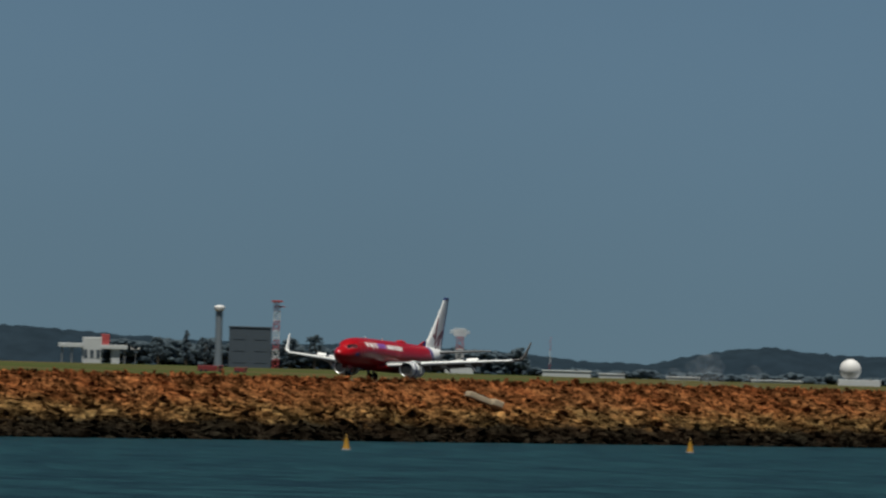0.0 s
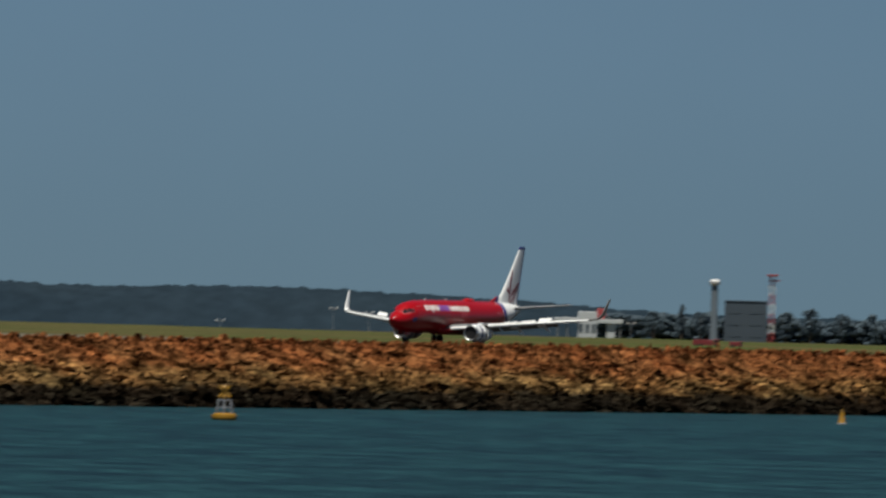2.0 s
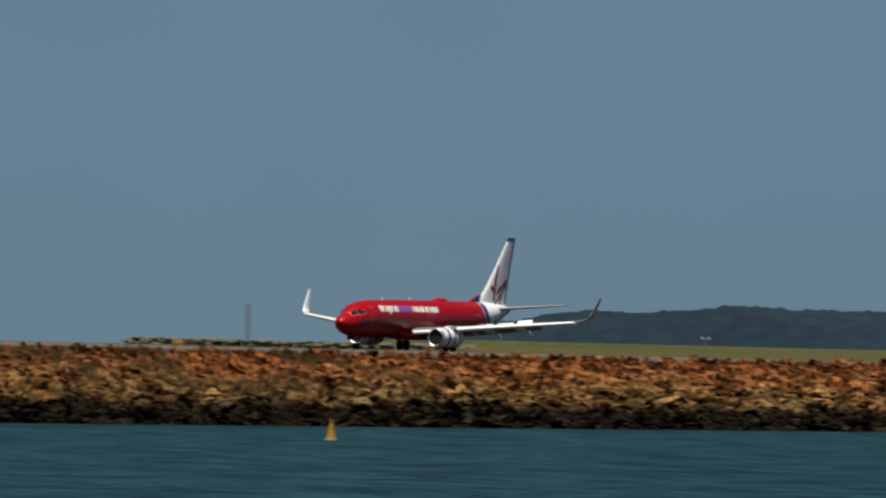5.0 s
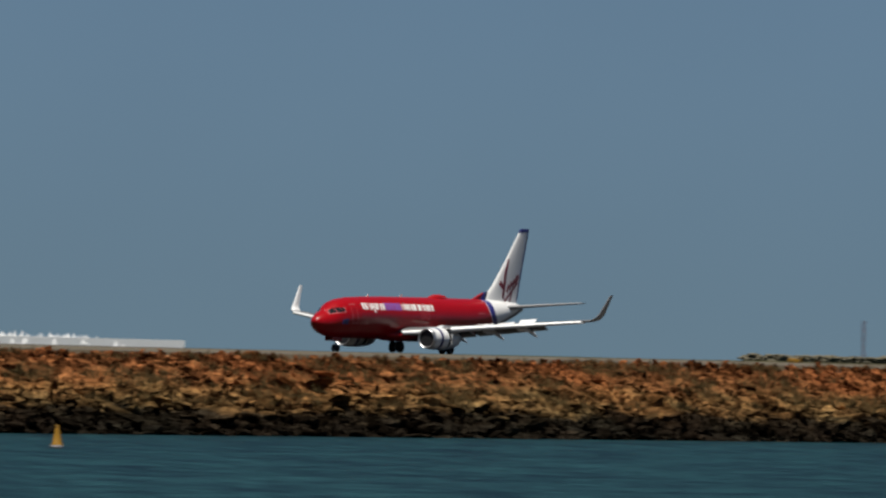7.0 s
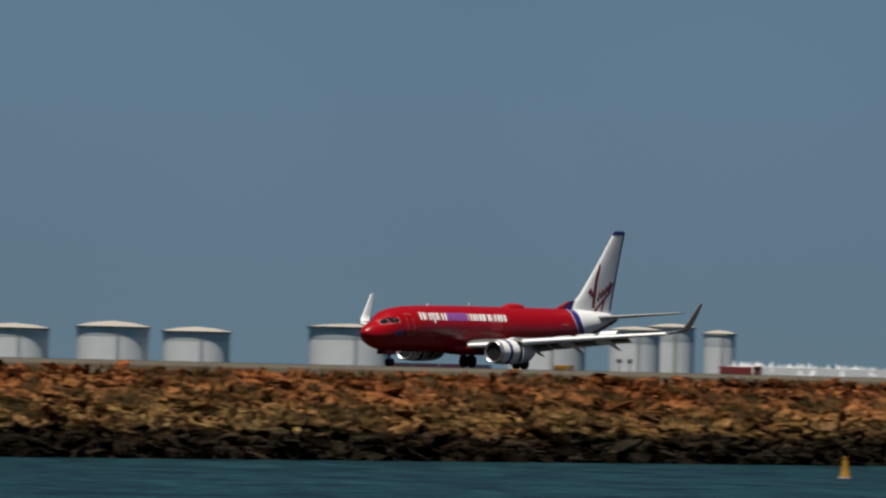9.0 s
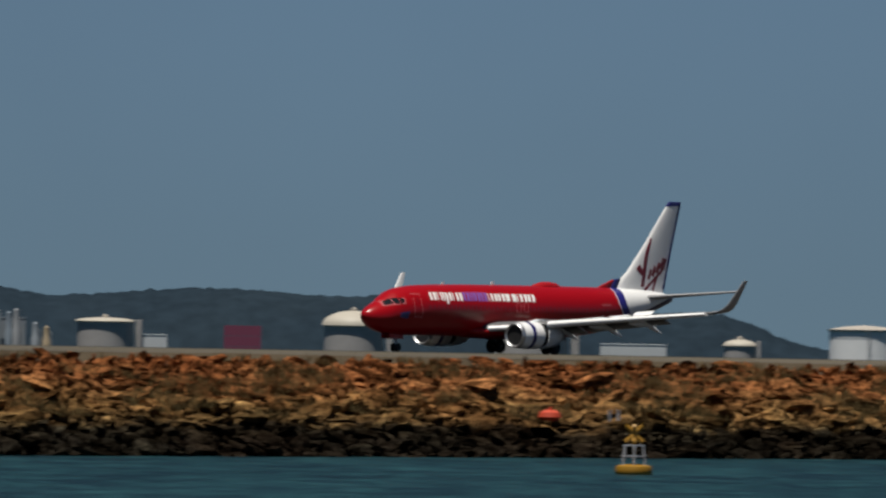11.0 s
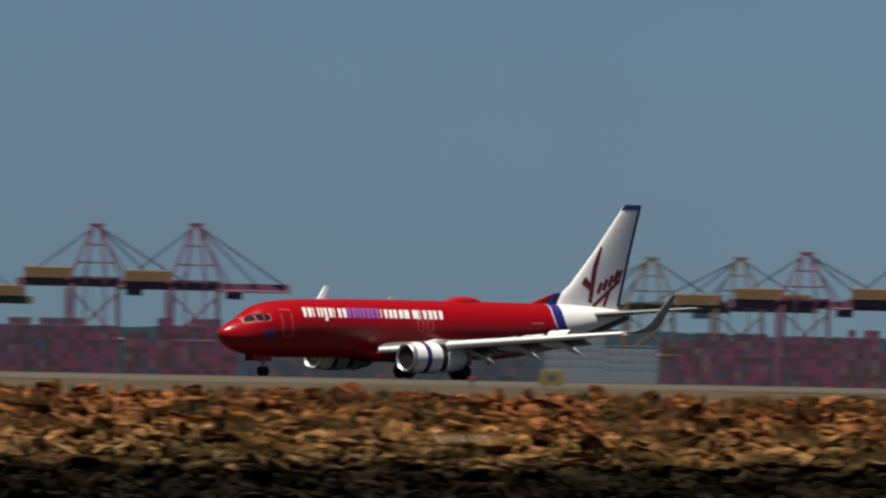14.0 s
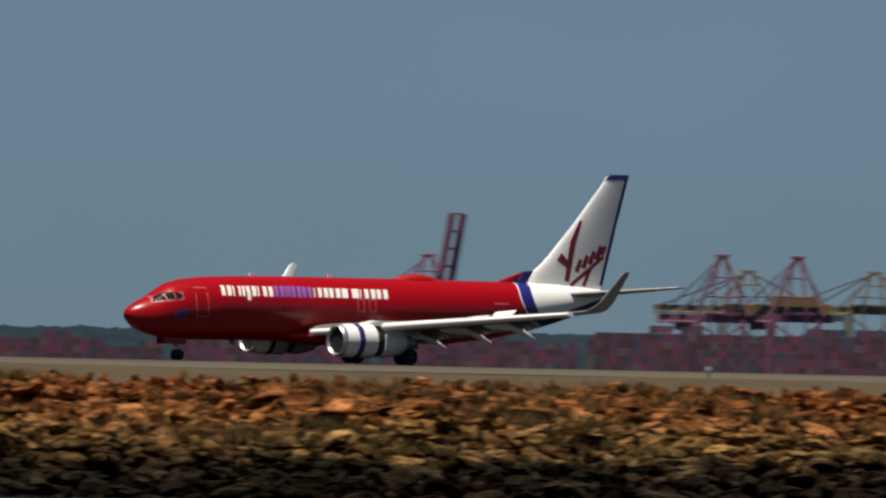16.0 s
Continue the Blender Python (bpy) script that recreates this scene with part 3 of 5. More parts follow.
def decal(points, side=1, off=0.012, nu=6, nv=4, bm=None):
    """A thin curved panel on the skin; points: four corners (a, z), upper front, upper rear, lower rear, lower front."""
    bm = bm or bmesh.new()
    (a0, z0), (a1, z1), (a2, z2), (a3, z3) = points
    layers = []
    for o in (off, -0.03):
        g = []
        for i in range(nu + 1):
            u = i / nu
            ta, tz, ba, bz = a0 + (a1 - a0) * u, z0 + (z1 - z0) * u, a3 + (a2 - a3) * u, z3 + (z2 - z3) * u
            g.append([bm.verts.new(skin(ta + (ba - ta) * j / nv, tz + (bz - tz) * j / nv, side, o)) for j in range(nv + 1)])
        layers.append(g)
    g, b = layers
    fs = []
    for i in range(nu):
        for j in range(nv):
            fs.append(bm.faces.new((g[i][j], g[i][j + 1], g[i + 1][j + 1], g[i + 1][j])))
    rim = [(i, 0) for i in range(nu)] + [(nu, j) for j in range(nv)] + [(i, nv) for i in range(nu, 0, -1)] + [(0, j) for j in range(nv, 0, -1)]
    for (i, j), (p, q) in zip(rim, rim[1:] + rim[:1]):
        fs.append(bm.faces.new((g[i][j], g[p][q], b[p][q], b[i][j])))
    bmesh.ops.recalc_face_normals(bm, faces=fs)
    return bm


def patch(a0, a1, z0, z1, lean=0.0, **k):
    """A decal between two distances and two heights; lean shifts its top backwards."""
    return decal(((a0 + lean, z1), (a1 + lean, z1), (a1, z0), (a0, z0)), **k)


def foil(le, te, thick, n=10):
    """An upright aerofoil outline as (a, t) pairs, from the tail over the top and back."""
    up, c = [], te - le
    for k in range(n + 1):
        x = 0.5 * (1 + math.cos(math.pi * k / n))
        t = 5 * thick * (0.2969 * math.sqrt(max(x, 0)) - 0.1260 * x - 0.3516 * x ** 2 + 0.2843 * x ** 3 - 0.1036 * x ** 4)
        up.append((le + c * x, max(t, 0.006 if 0 < k < n else 0.004)))
    return up + [(a, -t) for a, t in up[-2:0:-1]]


def surface(stations, side):
    """A wing from stations (s, z, leading edge, trailing edge, thickness, cant in degrees)."""
    rings = []
    for s, z, le, te, th, cant in stations:
        cn, sn = math.cos(radians(cant)), math.sin(radians(cant))
        rings.append([Vector((a - GEAR, -side * (s - t * sn), z + t * cn)) for a, t in foil(le, te, th)])
    return loft(rings)


def wing_at(s):
    """Leading edge, trailing edge and mid height of the wing at s."""
    return (float(np.interp(s, (0.8, 1.9, 5.4, 17.0), (12.5, 13.0, 15.6, 22.7))),
            float(np.interp(s, (0.8, 5.4, 17.0), (20.3, 20.5, 24.35))),
            float(np.interp(s, (0.8, 1.9, 17.0), (1.95, 2.12, 3.72))))


def build_airliner():
    plane = thing("airliner", (1372, 553.2, 0), "red twin-engined jet airliner with white fin and winglets on runway", "airliner")
    P = plane
    # fuselage
    rings = []
    for a in np.concatenate([[0.0, 0.05, 0.12, 0.25, 0.4, 0.6, 0.8], np.arange(1.0, 6.0, 0.25), np.arange(6.0, 24.0, 1.0), np.arange(24.0, 38.0, 0.5), [38.1, 38.25]]):
        c, h, w = section(a)
        rings.append([Vector((a - GEAR, w * math.cos(q), c + h * math.sin(q))) for q in np.linspace(0, 2 * math.pi, 41)[:-1]])
    smooth(part("fuselage", loft(rings), M_LIVERY, P, "glossy red fuselage with a blue band and white tail"))
    # belly fairing
    rings = []
    for a, k in ((11.2, 0.05), (12.0, 0.6), (13.5, 0.95), (17.0, 1.0), (20.5, 0.95), (22.0, 0.6), (23.2, 0.05)):
        rings.append([Vector((a - GEAR, 2.05 * k ** 0.5 * math.cos(q), 1.75 + 0.62 * k * math.sin(q))) for q in np.linspace(0, 2 * math.pi, 25)[:-1]])
    smooth(part("belly_fairing", loft(rings), M_REDPART, P))
    # satellite dome on the roof
    rings = []
    for a, k in ((20.2, 0.02), (20.9, 0.55), (21.7, 0.95), (22.6, 1.0), (23.4, 0.8), (24.4, 0.02)):
        rings.append([Vector((a - GEAR, 0.55 * math.cos(q) * max(k, 0.1), 5.36 + 0.46 * k * math.sin(q))) for q in np.linspace(0, 2 * math.pi, 17)[:-1]])
    smooth(part("antenna_dome", loft(rings), M_REDPART, P, "red radome hump"))
    for a, h, top in ((9.5, 0.26, 1), (15.6, 0.30, 1), (8.2, 0.30, 0), (24.8, 0.32, 0)):
        c, hh, _ = section(a)
        z0 = c + hh - 0.03 if top else c - hh + 0.03
        z1 = z0 + h if top else z0 - h
        bm = loft([[Vector((a - 0.25 - GEAR, -0.02, z0)), Vector((a + 0.2 - GEAR, -0.02, z0)), Vector((a + 0.2 - GEAR, 0.02, z0)), Vector((a - 0.25 - GEAR, 0.02, z0))],
                   [Vector((a - GEAR, -0.012, z1)), Vector((a + 0.22 - GEAR, -0.012, z1)), Vector((a + 0.22 - GEAR, 0.012, z1)), Vector((a - GEAR, 0.012, z1))]])
        part("blade_antenna", bm, M_WHITE if top else M_GREY, P)
    # cockpit windows
    for side in (1, -1):
        part("cockpit_window", decal(((1.75, 3.93), (2.25, 4.18), (2.35, 3.80), (1.55, 3.62)), side), M_GLASS, P, "front windscreen pane")
        part("cockpit_window", decal(((2.33, 4.20), (2.85, 4.26), (2.90, 3.80), (2.43, 3.80)), side), M_GLASS, P)
        part("cockpit_window", decal(((2.93, 4.26), (3.38, 4.20), (3.36, 3.92), (2.98, 3.80)), side), M_GLASS, P)
        part("windscreen_frame", decal(((1.58, 3.95), (3.46, 4.31), (3.46, 3.80), (1.46, 3.58)), side, 0.006), M_LINE, P, "pale surround of the cockpit windows")
        # doors: outline frames
        for a0, a1, z0, z1 in ((4.25, 5.15, 2.75, 4.62), (16.55, 17.10, 3.32, 4.12), (17.45, 18.0, 3.32, 4.12)):
            w = 0.06
            bm = patch(a0, a1, z1 - w, z1, side=side)
            patch(a0, a1, z0, z0 + w, side=side, bm=bm)
            patch(a0, a0 + w, z0, z1, side=side, bm=bm)
            patch(a1 - w, a1, z0, z1, side=side, bm=bm)
            door = part("door", bm, M_LINE, P, "door outlined in pale pink")
            if z1 - z0 > 1.5:
                part("door_window", patch(a0 + 0.36, a1 - 0.34, z1 - 0.62, z1 - 0.32, side=side, off=0.014), M_CABIN, door)
        # cabin windows
        for k in range(44):
            a = 5.9 + k * 0.508
            if abs(a - 16.8) < 0.3 or abs(a - 17.7) < 0.3 or 28.4 < a < 29.5:
                continue
            part("cabin_window", patch(a, a + 0.25, 3.46, 3.80, side=side, off=0.010, nu=2, nv=2), M_CABIN, P)
        # title: one plain block for each sign of it, in its colours
        def title(spans, z0, z1, m, low=()):
            for k, (p, q) in enumerate(spans):
                drop = 0.26 if k in low else 0.0
                bm = patch(p, p + (q - p) * 0.36, z0 - drop, z1, 0.10, side=side, off=0.014)
                if q - p > 0.36:
                    patch(q - (q - p) * 0.40, q, z0, z1, 0.10, side=side, off=0.014, bm=bm)
                part("title_block", bm, m, P)
        def run(a0, a1, widths):
            t, out, x = sum(widths), [], a0
            for w in widths:
                d = (a1 - a0) * w / t
                out.append((x + 0.05, x + d - 0.07))
                x += d
            return out
        title(run(6.15, 10.15, (1, 0.5, 0.7, 1, 0.5, 1)), 4.14, 4.76, M_TITLE_WHITE, (3,))
        title(run(10.2, 13.15, (1, 0.6, 1, 1)), 4.14, 4.82, M_TITLE_BLUE)
        title(run(13.2, 19.05, (0.35, 0.9, 1, 1.5, 0.35, 1, 1)), 4.18, 4.76, M_TITLE_WHITE)
        part("small_text_bar", patch(27.3, 28.5, 4.02, 4.12, side=side), M_LINE, P)
        part("nose_emblem", decal(((2.85, 3.12), (3.75, 3.22), (3.55, 2.62), (2.75, 2.72)), side), M_FLAG, P, "small blue emblem")
    # fin
    fin = smooth(part("fin", loft([[Vector((a - GEAR, t, z)) for a, t in foil(le, te, th)] for z, le, te, th in (
        (4.9, 30.6, 37.0, 0.60), (5.6, 31.0, 37.2, 0.56), (6.15, 31.5, 37.33, 0.52), (6.8, 32.4, 37.48, 0.48), (9.2, 34.65, 38.15, 0.36), (12.15, 37.15, 38.97, 0.20), (12.5, 37.5, 39.07, 0.16))]), M_WHITE, P, "white fin with red script strokes"))
    part("dorsal_fin", loft([[Vector((a - GEAR, t, z)) for a, t in foil(le, te, th)] for z, le, te, th in ((5.2, 28.2, 30.9, 0.30), (5.55, 28.9, 31.0, 0.22), (6.12, 30.6, 31.5, 0.16))]), M_REDPART, P)
    part("dorsal_band", loft([[Vector((a - GEAR, t, z)) for a, t in foil(le, te, th)] for z, le, te, th in ((5.35, 30.2, 31.6, 0.40), (6.16, 30.75, 31.7, 0.30), (6.22, 31.2, 31.75, 0.2))]), M_NAVY, P, "blue band at the foot of the fin")
    smooth(part("fin_cap", loft([[Vector((a - GEAR, t, z)) for a, t in foil(le, te, th)] for z, le, te, th in ((12.22, 37.14, 39.06, 0.23), (12.53, 37.46, 39.12, 0.19), (12.58, 37.6, 39.10, 0.08))]), M_NAVY, P, "blue fin tip"))
    part("rudder_edge", loft([[Vector((a - GEAR, y, z)) for a, y in ((te - 0.22, -th), (te + 0.04, -0.02), (te + 0.04, 0.02), (te - 0.22, th))] for z, te, th in ((5.4, 37.18, 0.055), (9.2, 38.15, 0.045), (12.3, 39.02, 0.03))]), M_NAVY, P, "blue trailing edge of the rudder")

    def stroke(a0, z0, a1, z1, w, w2=None):
        """A flat painted stroke on both sides of the fin."""
        for side in (1, -1):
            bm = bmesh.new()
            d = Vector((a1 - a0, z1 - z0)).normalized()
            nx, nz = -d.y, d.x
            w2_ = w if w2 is None else w2
            fs = []
            for lay in (0, 1):
                for i in range(7):
                    t = i / 6
                    for sg in (1, -1):
                        ww = (w + (w2_ - w) * t) * 0.58 * sg
                        a, z = a0 + (a1 - a0) * t + nx * ww, z0 + (z1 - z0) * t + nz * ww
                        le = float(np.interp(z, (4.9, 6.15, 6.8, 9.2, 12.15), (30.6, 31.5, 32.4, 34.65, 37.15)))
                        te = float(np.interp(z, (4.9, 9.2, 12.15), (37.0, 38.15, 38.97)))
                        th = float(np.interp(z, (4.9, 6.8, 9.2, 12.15), (0.60, 0.48, 0.36, 0.20)))
                        x = max(0.02, min(0.98, (a - le) / (te - le)))
                        h = 5 * th * (0.2969 * math.sqrt(x) - 0.1260 * x - 0.3516 * x ** 2 + 0.2843 * x ** 3 - 0.1036 * x ** 4)
                        bm.verts.new((a - GEAR, -side * (h + (0.018 if lay == 0 else -0.01)), z))
            bm.verts.ensure_lookup_table()
            v = bm.verts
            for i in range(6):
                q = 2 * i
                bm.faces.new((v[q], v[q + 2], v[q + 3], v[q + 1]))
                bm.faces.new((v[q], v[q + 14], v[q + 16], v[q + 2]))
                bm.faces.new((v[q + 1], v[q + 3], v[q + 17], v[q + 15]))
            bm.faces.new((v[0], v[1], v[15], v[14]))
            bm.faces.new((v[12], v[26], v[27], v[13]))
            bmesh.ops.recalc_face_normals(bm, faces=bm.faces)
            part("fin_stroke", bm, M_LOGO_RED, P)
    # a flourish of plain tapered strokes stands for the tail mark
    for s_ in ((34.18, 5.60, 34.60, 8.10, 0.34, 0.36), (34.60, 8.10, 35.25, 9.55, 0.36, 0.14), (33.55, 7.20, 34.30, 6.60, 0.50, 0.34),
               (34.50, 5.35, 37.20, 7.25, 0.24, 0.20), (35.60, 5.35, 36.10, 6.45, 0.24, 0.24),
               (34.95, 6.25, 35.30, 7.05, 0.30, 0.24), (35.50, 6.50, 35.85, 7.30, 0.32, 0.26), (36.05, 6.75, 36.40, 7.60, 0.32, 0.26),
               (36.60, 7.05, 37.00, 7.95, 0.36, 0.30), (37.05, 7.35, 37.35, 7.95, 0.26, 0.22)):
        stroke(*s_)
    # tailplane, wings, engines, main gear: both sides
    for side in (1, -1):
        smooth(part("tailplane", surface([(0.3, 4.72, 33.3, 37.2, 0.38, 0), (1.0, 4.80, 33.8, 37.3, 0.34, 0), (7.0, 5.40, 37.55, 38.75, 0.16, 0), (7.16, 5.42, 37.9, 38.75, 0.05, 0)], side), M_PALE, P))
        stations = [(s, wing_at(s)[2], wing_at(s)[0], wing_at(s)[1], th, 6) for s, th in ((0.8, 0.95), (1.9, 0.90), (5.4, 0.60), (11.0, 0.40), (17.0, 0.22))]
        wing = smooth(part("wing", surface(stations, side), M_GREY, P))
        smooth(part("slat", surface([(s, wing_at(s)[2] - 0.10, wing_at(s)[0] - 0.42, wing_at(s)[0] + 0.85, th, 6) for s, th in ((5.9, 0.52), (11, 0.42), (16.6, 0.28))], side), M_WHITE, wing, "extended white leading-edge slat"))
        smooth(part("krueger_flap", surface([(s, wing_at(s)[2] - 0.16, wing_at(s)[0] - 0.45, wing_at(s)[0] + 0.5, 0.40, 6) for s in (2.1, 3.0, 3.9)], side), M_WHITE, wing))
        # flaps, drooped behind the wing
        for s0, s1 in ((2.0, 5.2), (5.5, 12.2)):
            rings = []
            for s in (s0, s1):
                le, te, z = wing_at(s)
                c = 1.5 if s < 5.3 else 1.5 - 0.06 * (s - 5.4)
                ring = []
                for a, t in foil(0, c, 0.20):
                    an = radians(21)
                    ring.append(Vector((te - 0.35 + a * math.cos(an) + t * math.sin(an) - GEAR, -side * s, z - 0.12 - a * math.sin(an) + t * math.cos(an))))
                rings.append(ring)
            smooth(part("flap", loft(rings), M_GREY, wing))
        for s in (3.6, 7.4, 10.6):
            le, te, z = wing_at(s)
            rings = []
            for k, r in ((-2.2, 0.05), (-1.4, 0.22), (0.0, 0.26), (1.0, 0.2), (1.9, 0.03)):
                an = radians(22) if k > 0 else 0
                rings.append([Vector((te + k - GEAR, -side * s + r * 0.7 * math.cos(q), z - 0.36 - k * math.tan(an) + r * math.sin(q))) for q in np.linspace(0, 2 * math.pi, 13)[:-1]])
            smooth(part("flap_track_fairing", loft(rings), M_WHITE, wing, "pale flap track fairing"))
        # raised spoilers
        for s0, s1 in ((2.6, 4.4), (6.2, 7.8), (8.3, 9.9), (10.4, 11.9)):
            rings = []
            for s in (s0, s1):
                le, te, z = wing_at(s)
                h = te - 1.55
                zt = z + 0.16
                an = radians(24 if s1 < 11 else 40)
                x1, z1 = h + 0.62 * math.cos(an), zt + 0.62 * math.sin(an)
                rings.append([Vector((p - GEAR, -side * s, q)) for p, q in ((h, zt), (x1, z1), (x1 + 0.02, z1 - 0.04), (h + 0.05, zt - 0.04))])
            part("spoiler", loft(rings), M_WHITE, wing, "raised spoiler panel")
        # winglet
        # port side takes the shade-grey paint, starboard the white
        smooth(part("winglet", surface([(16.95, 3.72, 22.68, 24.34, 0.22, 8), (17.25, 3.80, 22.95, 24.45, 0.19, 30), (17.50, 4.02, 23.30, 24.62, 0.16, 60), (17.64, 4.40, 23.75, 24.88, 0.13, 76), (17.93, 6.20, 25.20, 25.78, 0.07, 80), (17.94, 6.30, 25.45, 25.78, 0.03, 80)], side), M_WINGLET_SHADED if side == 1 else M_WHITE, P, "upturned blended winglet"))
        # engine
        at = (-GEAR, -side * 4.83, 1.52)
        eng = new("engine")
        eng.parent = P
        eng.location = at
        eng["label"] = "white engine nacelle with open thrust reverser"
        smooth(part("inlet_lip", lathe([(0.80, 12.90), (0.84, 12.77), (0.90, 12.72), (0.96, 12.78), (1.01, 13.05), (1.00, 13.10)], 36, "x"), M_METAL, eng, "polished metal intake lip"))
        smooth(part("inlet_duct", lathe([(0.80, 12.89), (0.78, 13.4), (0.77, 13.9), (0.77, 14.0)], 36, "x"), M_DARK, eng))
        bm = bmesh.new()
        for k in range(24):
            q = 2 * math.pi * k / 24
            r0, r1 = Vector((13.9, 0.2 * math.cos(q), 0.2 * math.sin(q))), Vector((13.85, 0.76 * math.cos(q), 0.76 * math.sin(q)))
            tw = Vector((0.12, -0.07 * math.sin(q), 0.07 * math.cos(q)))
            bm.faces.new([bm.verts.new(v) for v in (r0 - tw, r1 - tw, r1 + tw, r0 + tw)])
        part("fan", bm, M_DARK, eng)
        smooth(part("spinner", lathe([(0.0, 13.45), (0.12, 13.6), (0.2, 13.8), (0.22, 13.95)], 20, "x"), M_DARK, eng))
        smooth(part("fan_cowl", lathe([(0.86, 13.02), (1.00, 13.02), (1.055, 13.5), (1.07, 14.3), (1.075, 15.35), (0.93, 15.36), (0.80, 15.0)], 40, "x"), M_WHITE, eng))
        smooth(part("cowl_band", lathe([(1.066, 13.93), (1.082, 13.95), (1.086, 14.33), (1.07, 14.35)], 40, "x"), M_NAVY, eng, "dark blue ring on the cowl"))
        smooth(part("reverser_cascade", lathe([(0.88, 15.3), (0.93, 15.32), (0.92, 16.05), (0.88, 16.07)], 40, "x"), M_DARK, eng, "black cascade of the open reverser"))
        smooth(part("reverser_sleeve", lathe([(0.86, 15.98), (1.05, 15.98), (1.03, 16.4), (0.95, 17.1), (0.80, 17.75), (0.74, 17.8), (0.70, 17.2)], 40, "x"), M_WHITE, eng))
        smooth(part("core_nozzle", lathe([(0.60, 16.8), (0.56, 17.9), (0.43, 18.5), (0.40, 18.45), (0.2, 18.2), (0.16, 18.6), (0.0, 19.1)], 28, "x"), M_STRUT, eng))
        smooth(part("pylon", loft([[Vector((a, t, z)) for a, t in foil(le, te, 0.34)] for z, le, te in ((0.80, 14.0, 18.2), (1.12, 14.6, 18.6), (1.30, 15.4, 18.9))]), M_WHITE, eng))
        # main gear
        g = new("main_gear")
        g.parent = P
        g.location = (0, -side * 2.86, 0)
        part("strut", rod(bmesh.new(), (0, 0, 0.55), (0, -side * -0.25, 2.1), 0.11, 12), M_STRUT, g)
        part("side_brace", rod(bmesh.new(), (0, side * 0.1, 0.95), (0, side * 1.5, 1.9), 0.05, 8), M_STRUT, g)
        part("axle", rod(bmesh.new(), (0, -0.62, 0.565), (0, 0.62, 0.565), 0.07, 10), M_STRUT, g)
        for o in (-0.43, 0.43):
            bm = lathe([(0.30, -0.19), (0.47, -0.20), (0.545, -0.15), (0.565, -0.07), (0.565, 0.07), (0.545, 0.15), (0.47, 0.20), (0.30, 0.19)], 28)
            bmesh.ops.rotate(bm, verts=bm.verts, matrix=Matrix.Rotation(math.pi / 2, 3, "X"))
            bmesh.ops.translate(bm, verts=bm.verts, vec=(0, o, 0.565))
            w = smooth(part("tyre", bm, M_TYRE, g))
            bm = lathe([(0.0, -0.12), (0.29, -0.15), (0.30, 0.15), (0.0, 0.12)], 20)
            bmesh.ops.rotate(bm, verts=bm.verts, matrix=Matrix.Rotation(math.pi / 2, 3, "X"))
            bmesh.ops.translate(bm, verts=bm.verts, vec=(0, o, 0.565))
            part("wheel_hub", bm, M_STRUT, g)
        part("gear_door", boxed(-0.5, 0.5, -side * 0.62 - 0.025, -side * 0.62 + 0.025, 1.05, 1.95, bevel=0.01), M_GREY, g)
    # nose gear
    g = new("nose_gear")
    g.parent = P
    g.location = (4.06 - GEAR, 0, 0)
    part("strut", rod(bmesh.new(), (0, 0, 0.34), (0.05, 0, 1.55), 0.075, 12), M_STRUT, g)
    part("drag_brace", rod(bmesh.new(), (0, 0, 0.8), (-0.9, 0, 1.5), 0.04, 8), M_STRUT, g)
    part("axle", rod(bmesh.new(), (0, -0.28, 0.345), (0, 0.28, 0.345), 0.05, 8), M_STRUT, g)
    for o in (-0.21, 0.21):
        bm = lathe([(0.18, -0.10), (0.30, -0.105), (0.345, -0.05), (0.345, 0.05), (0.30, 0.105), (0.18, 0.10)], 24)
        bmesh.ops.rotate(bm, verts=bm.verts, matrix=Matrix.Rotation(math.pi / 2, 3, "X"))
        bmesh.ops.translate(bm, verts=bm.verts, vec=(0, o, 0.345))
        smooth(part("tyre", bm, M_TYRE, g))
    for o in (-0.42, 0.42):
        part("gear_door", boxed(-1.3, 0.35, o - 0.02, o + 0.02, 1.02, 1.45, bevel=0.01), M_REDPART, g)
    return plane


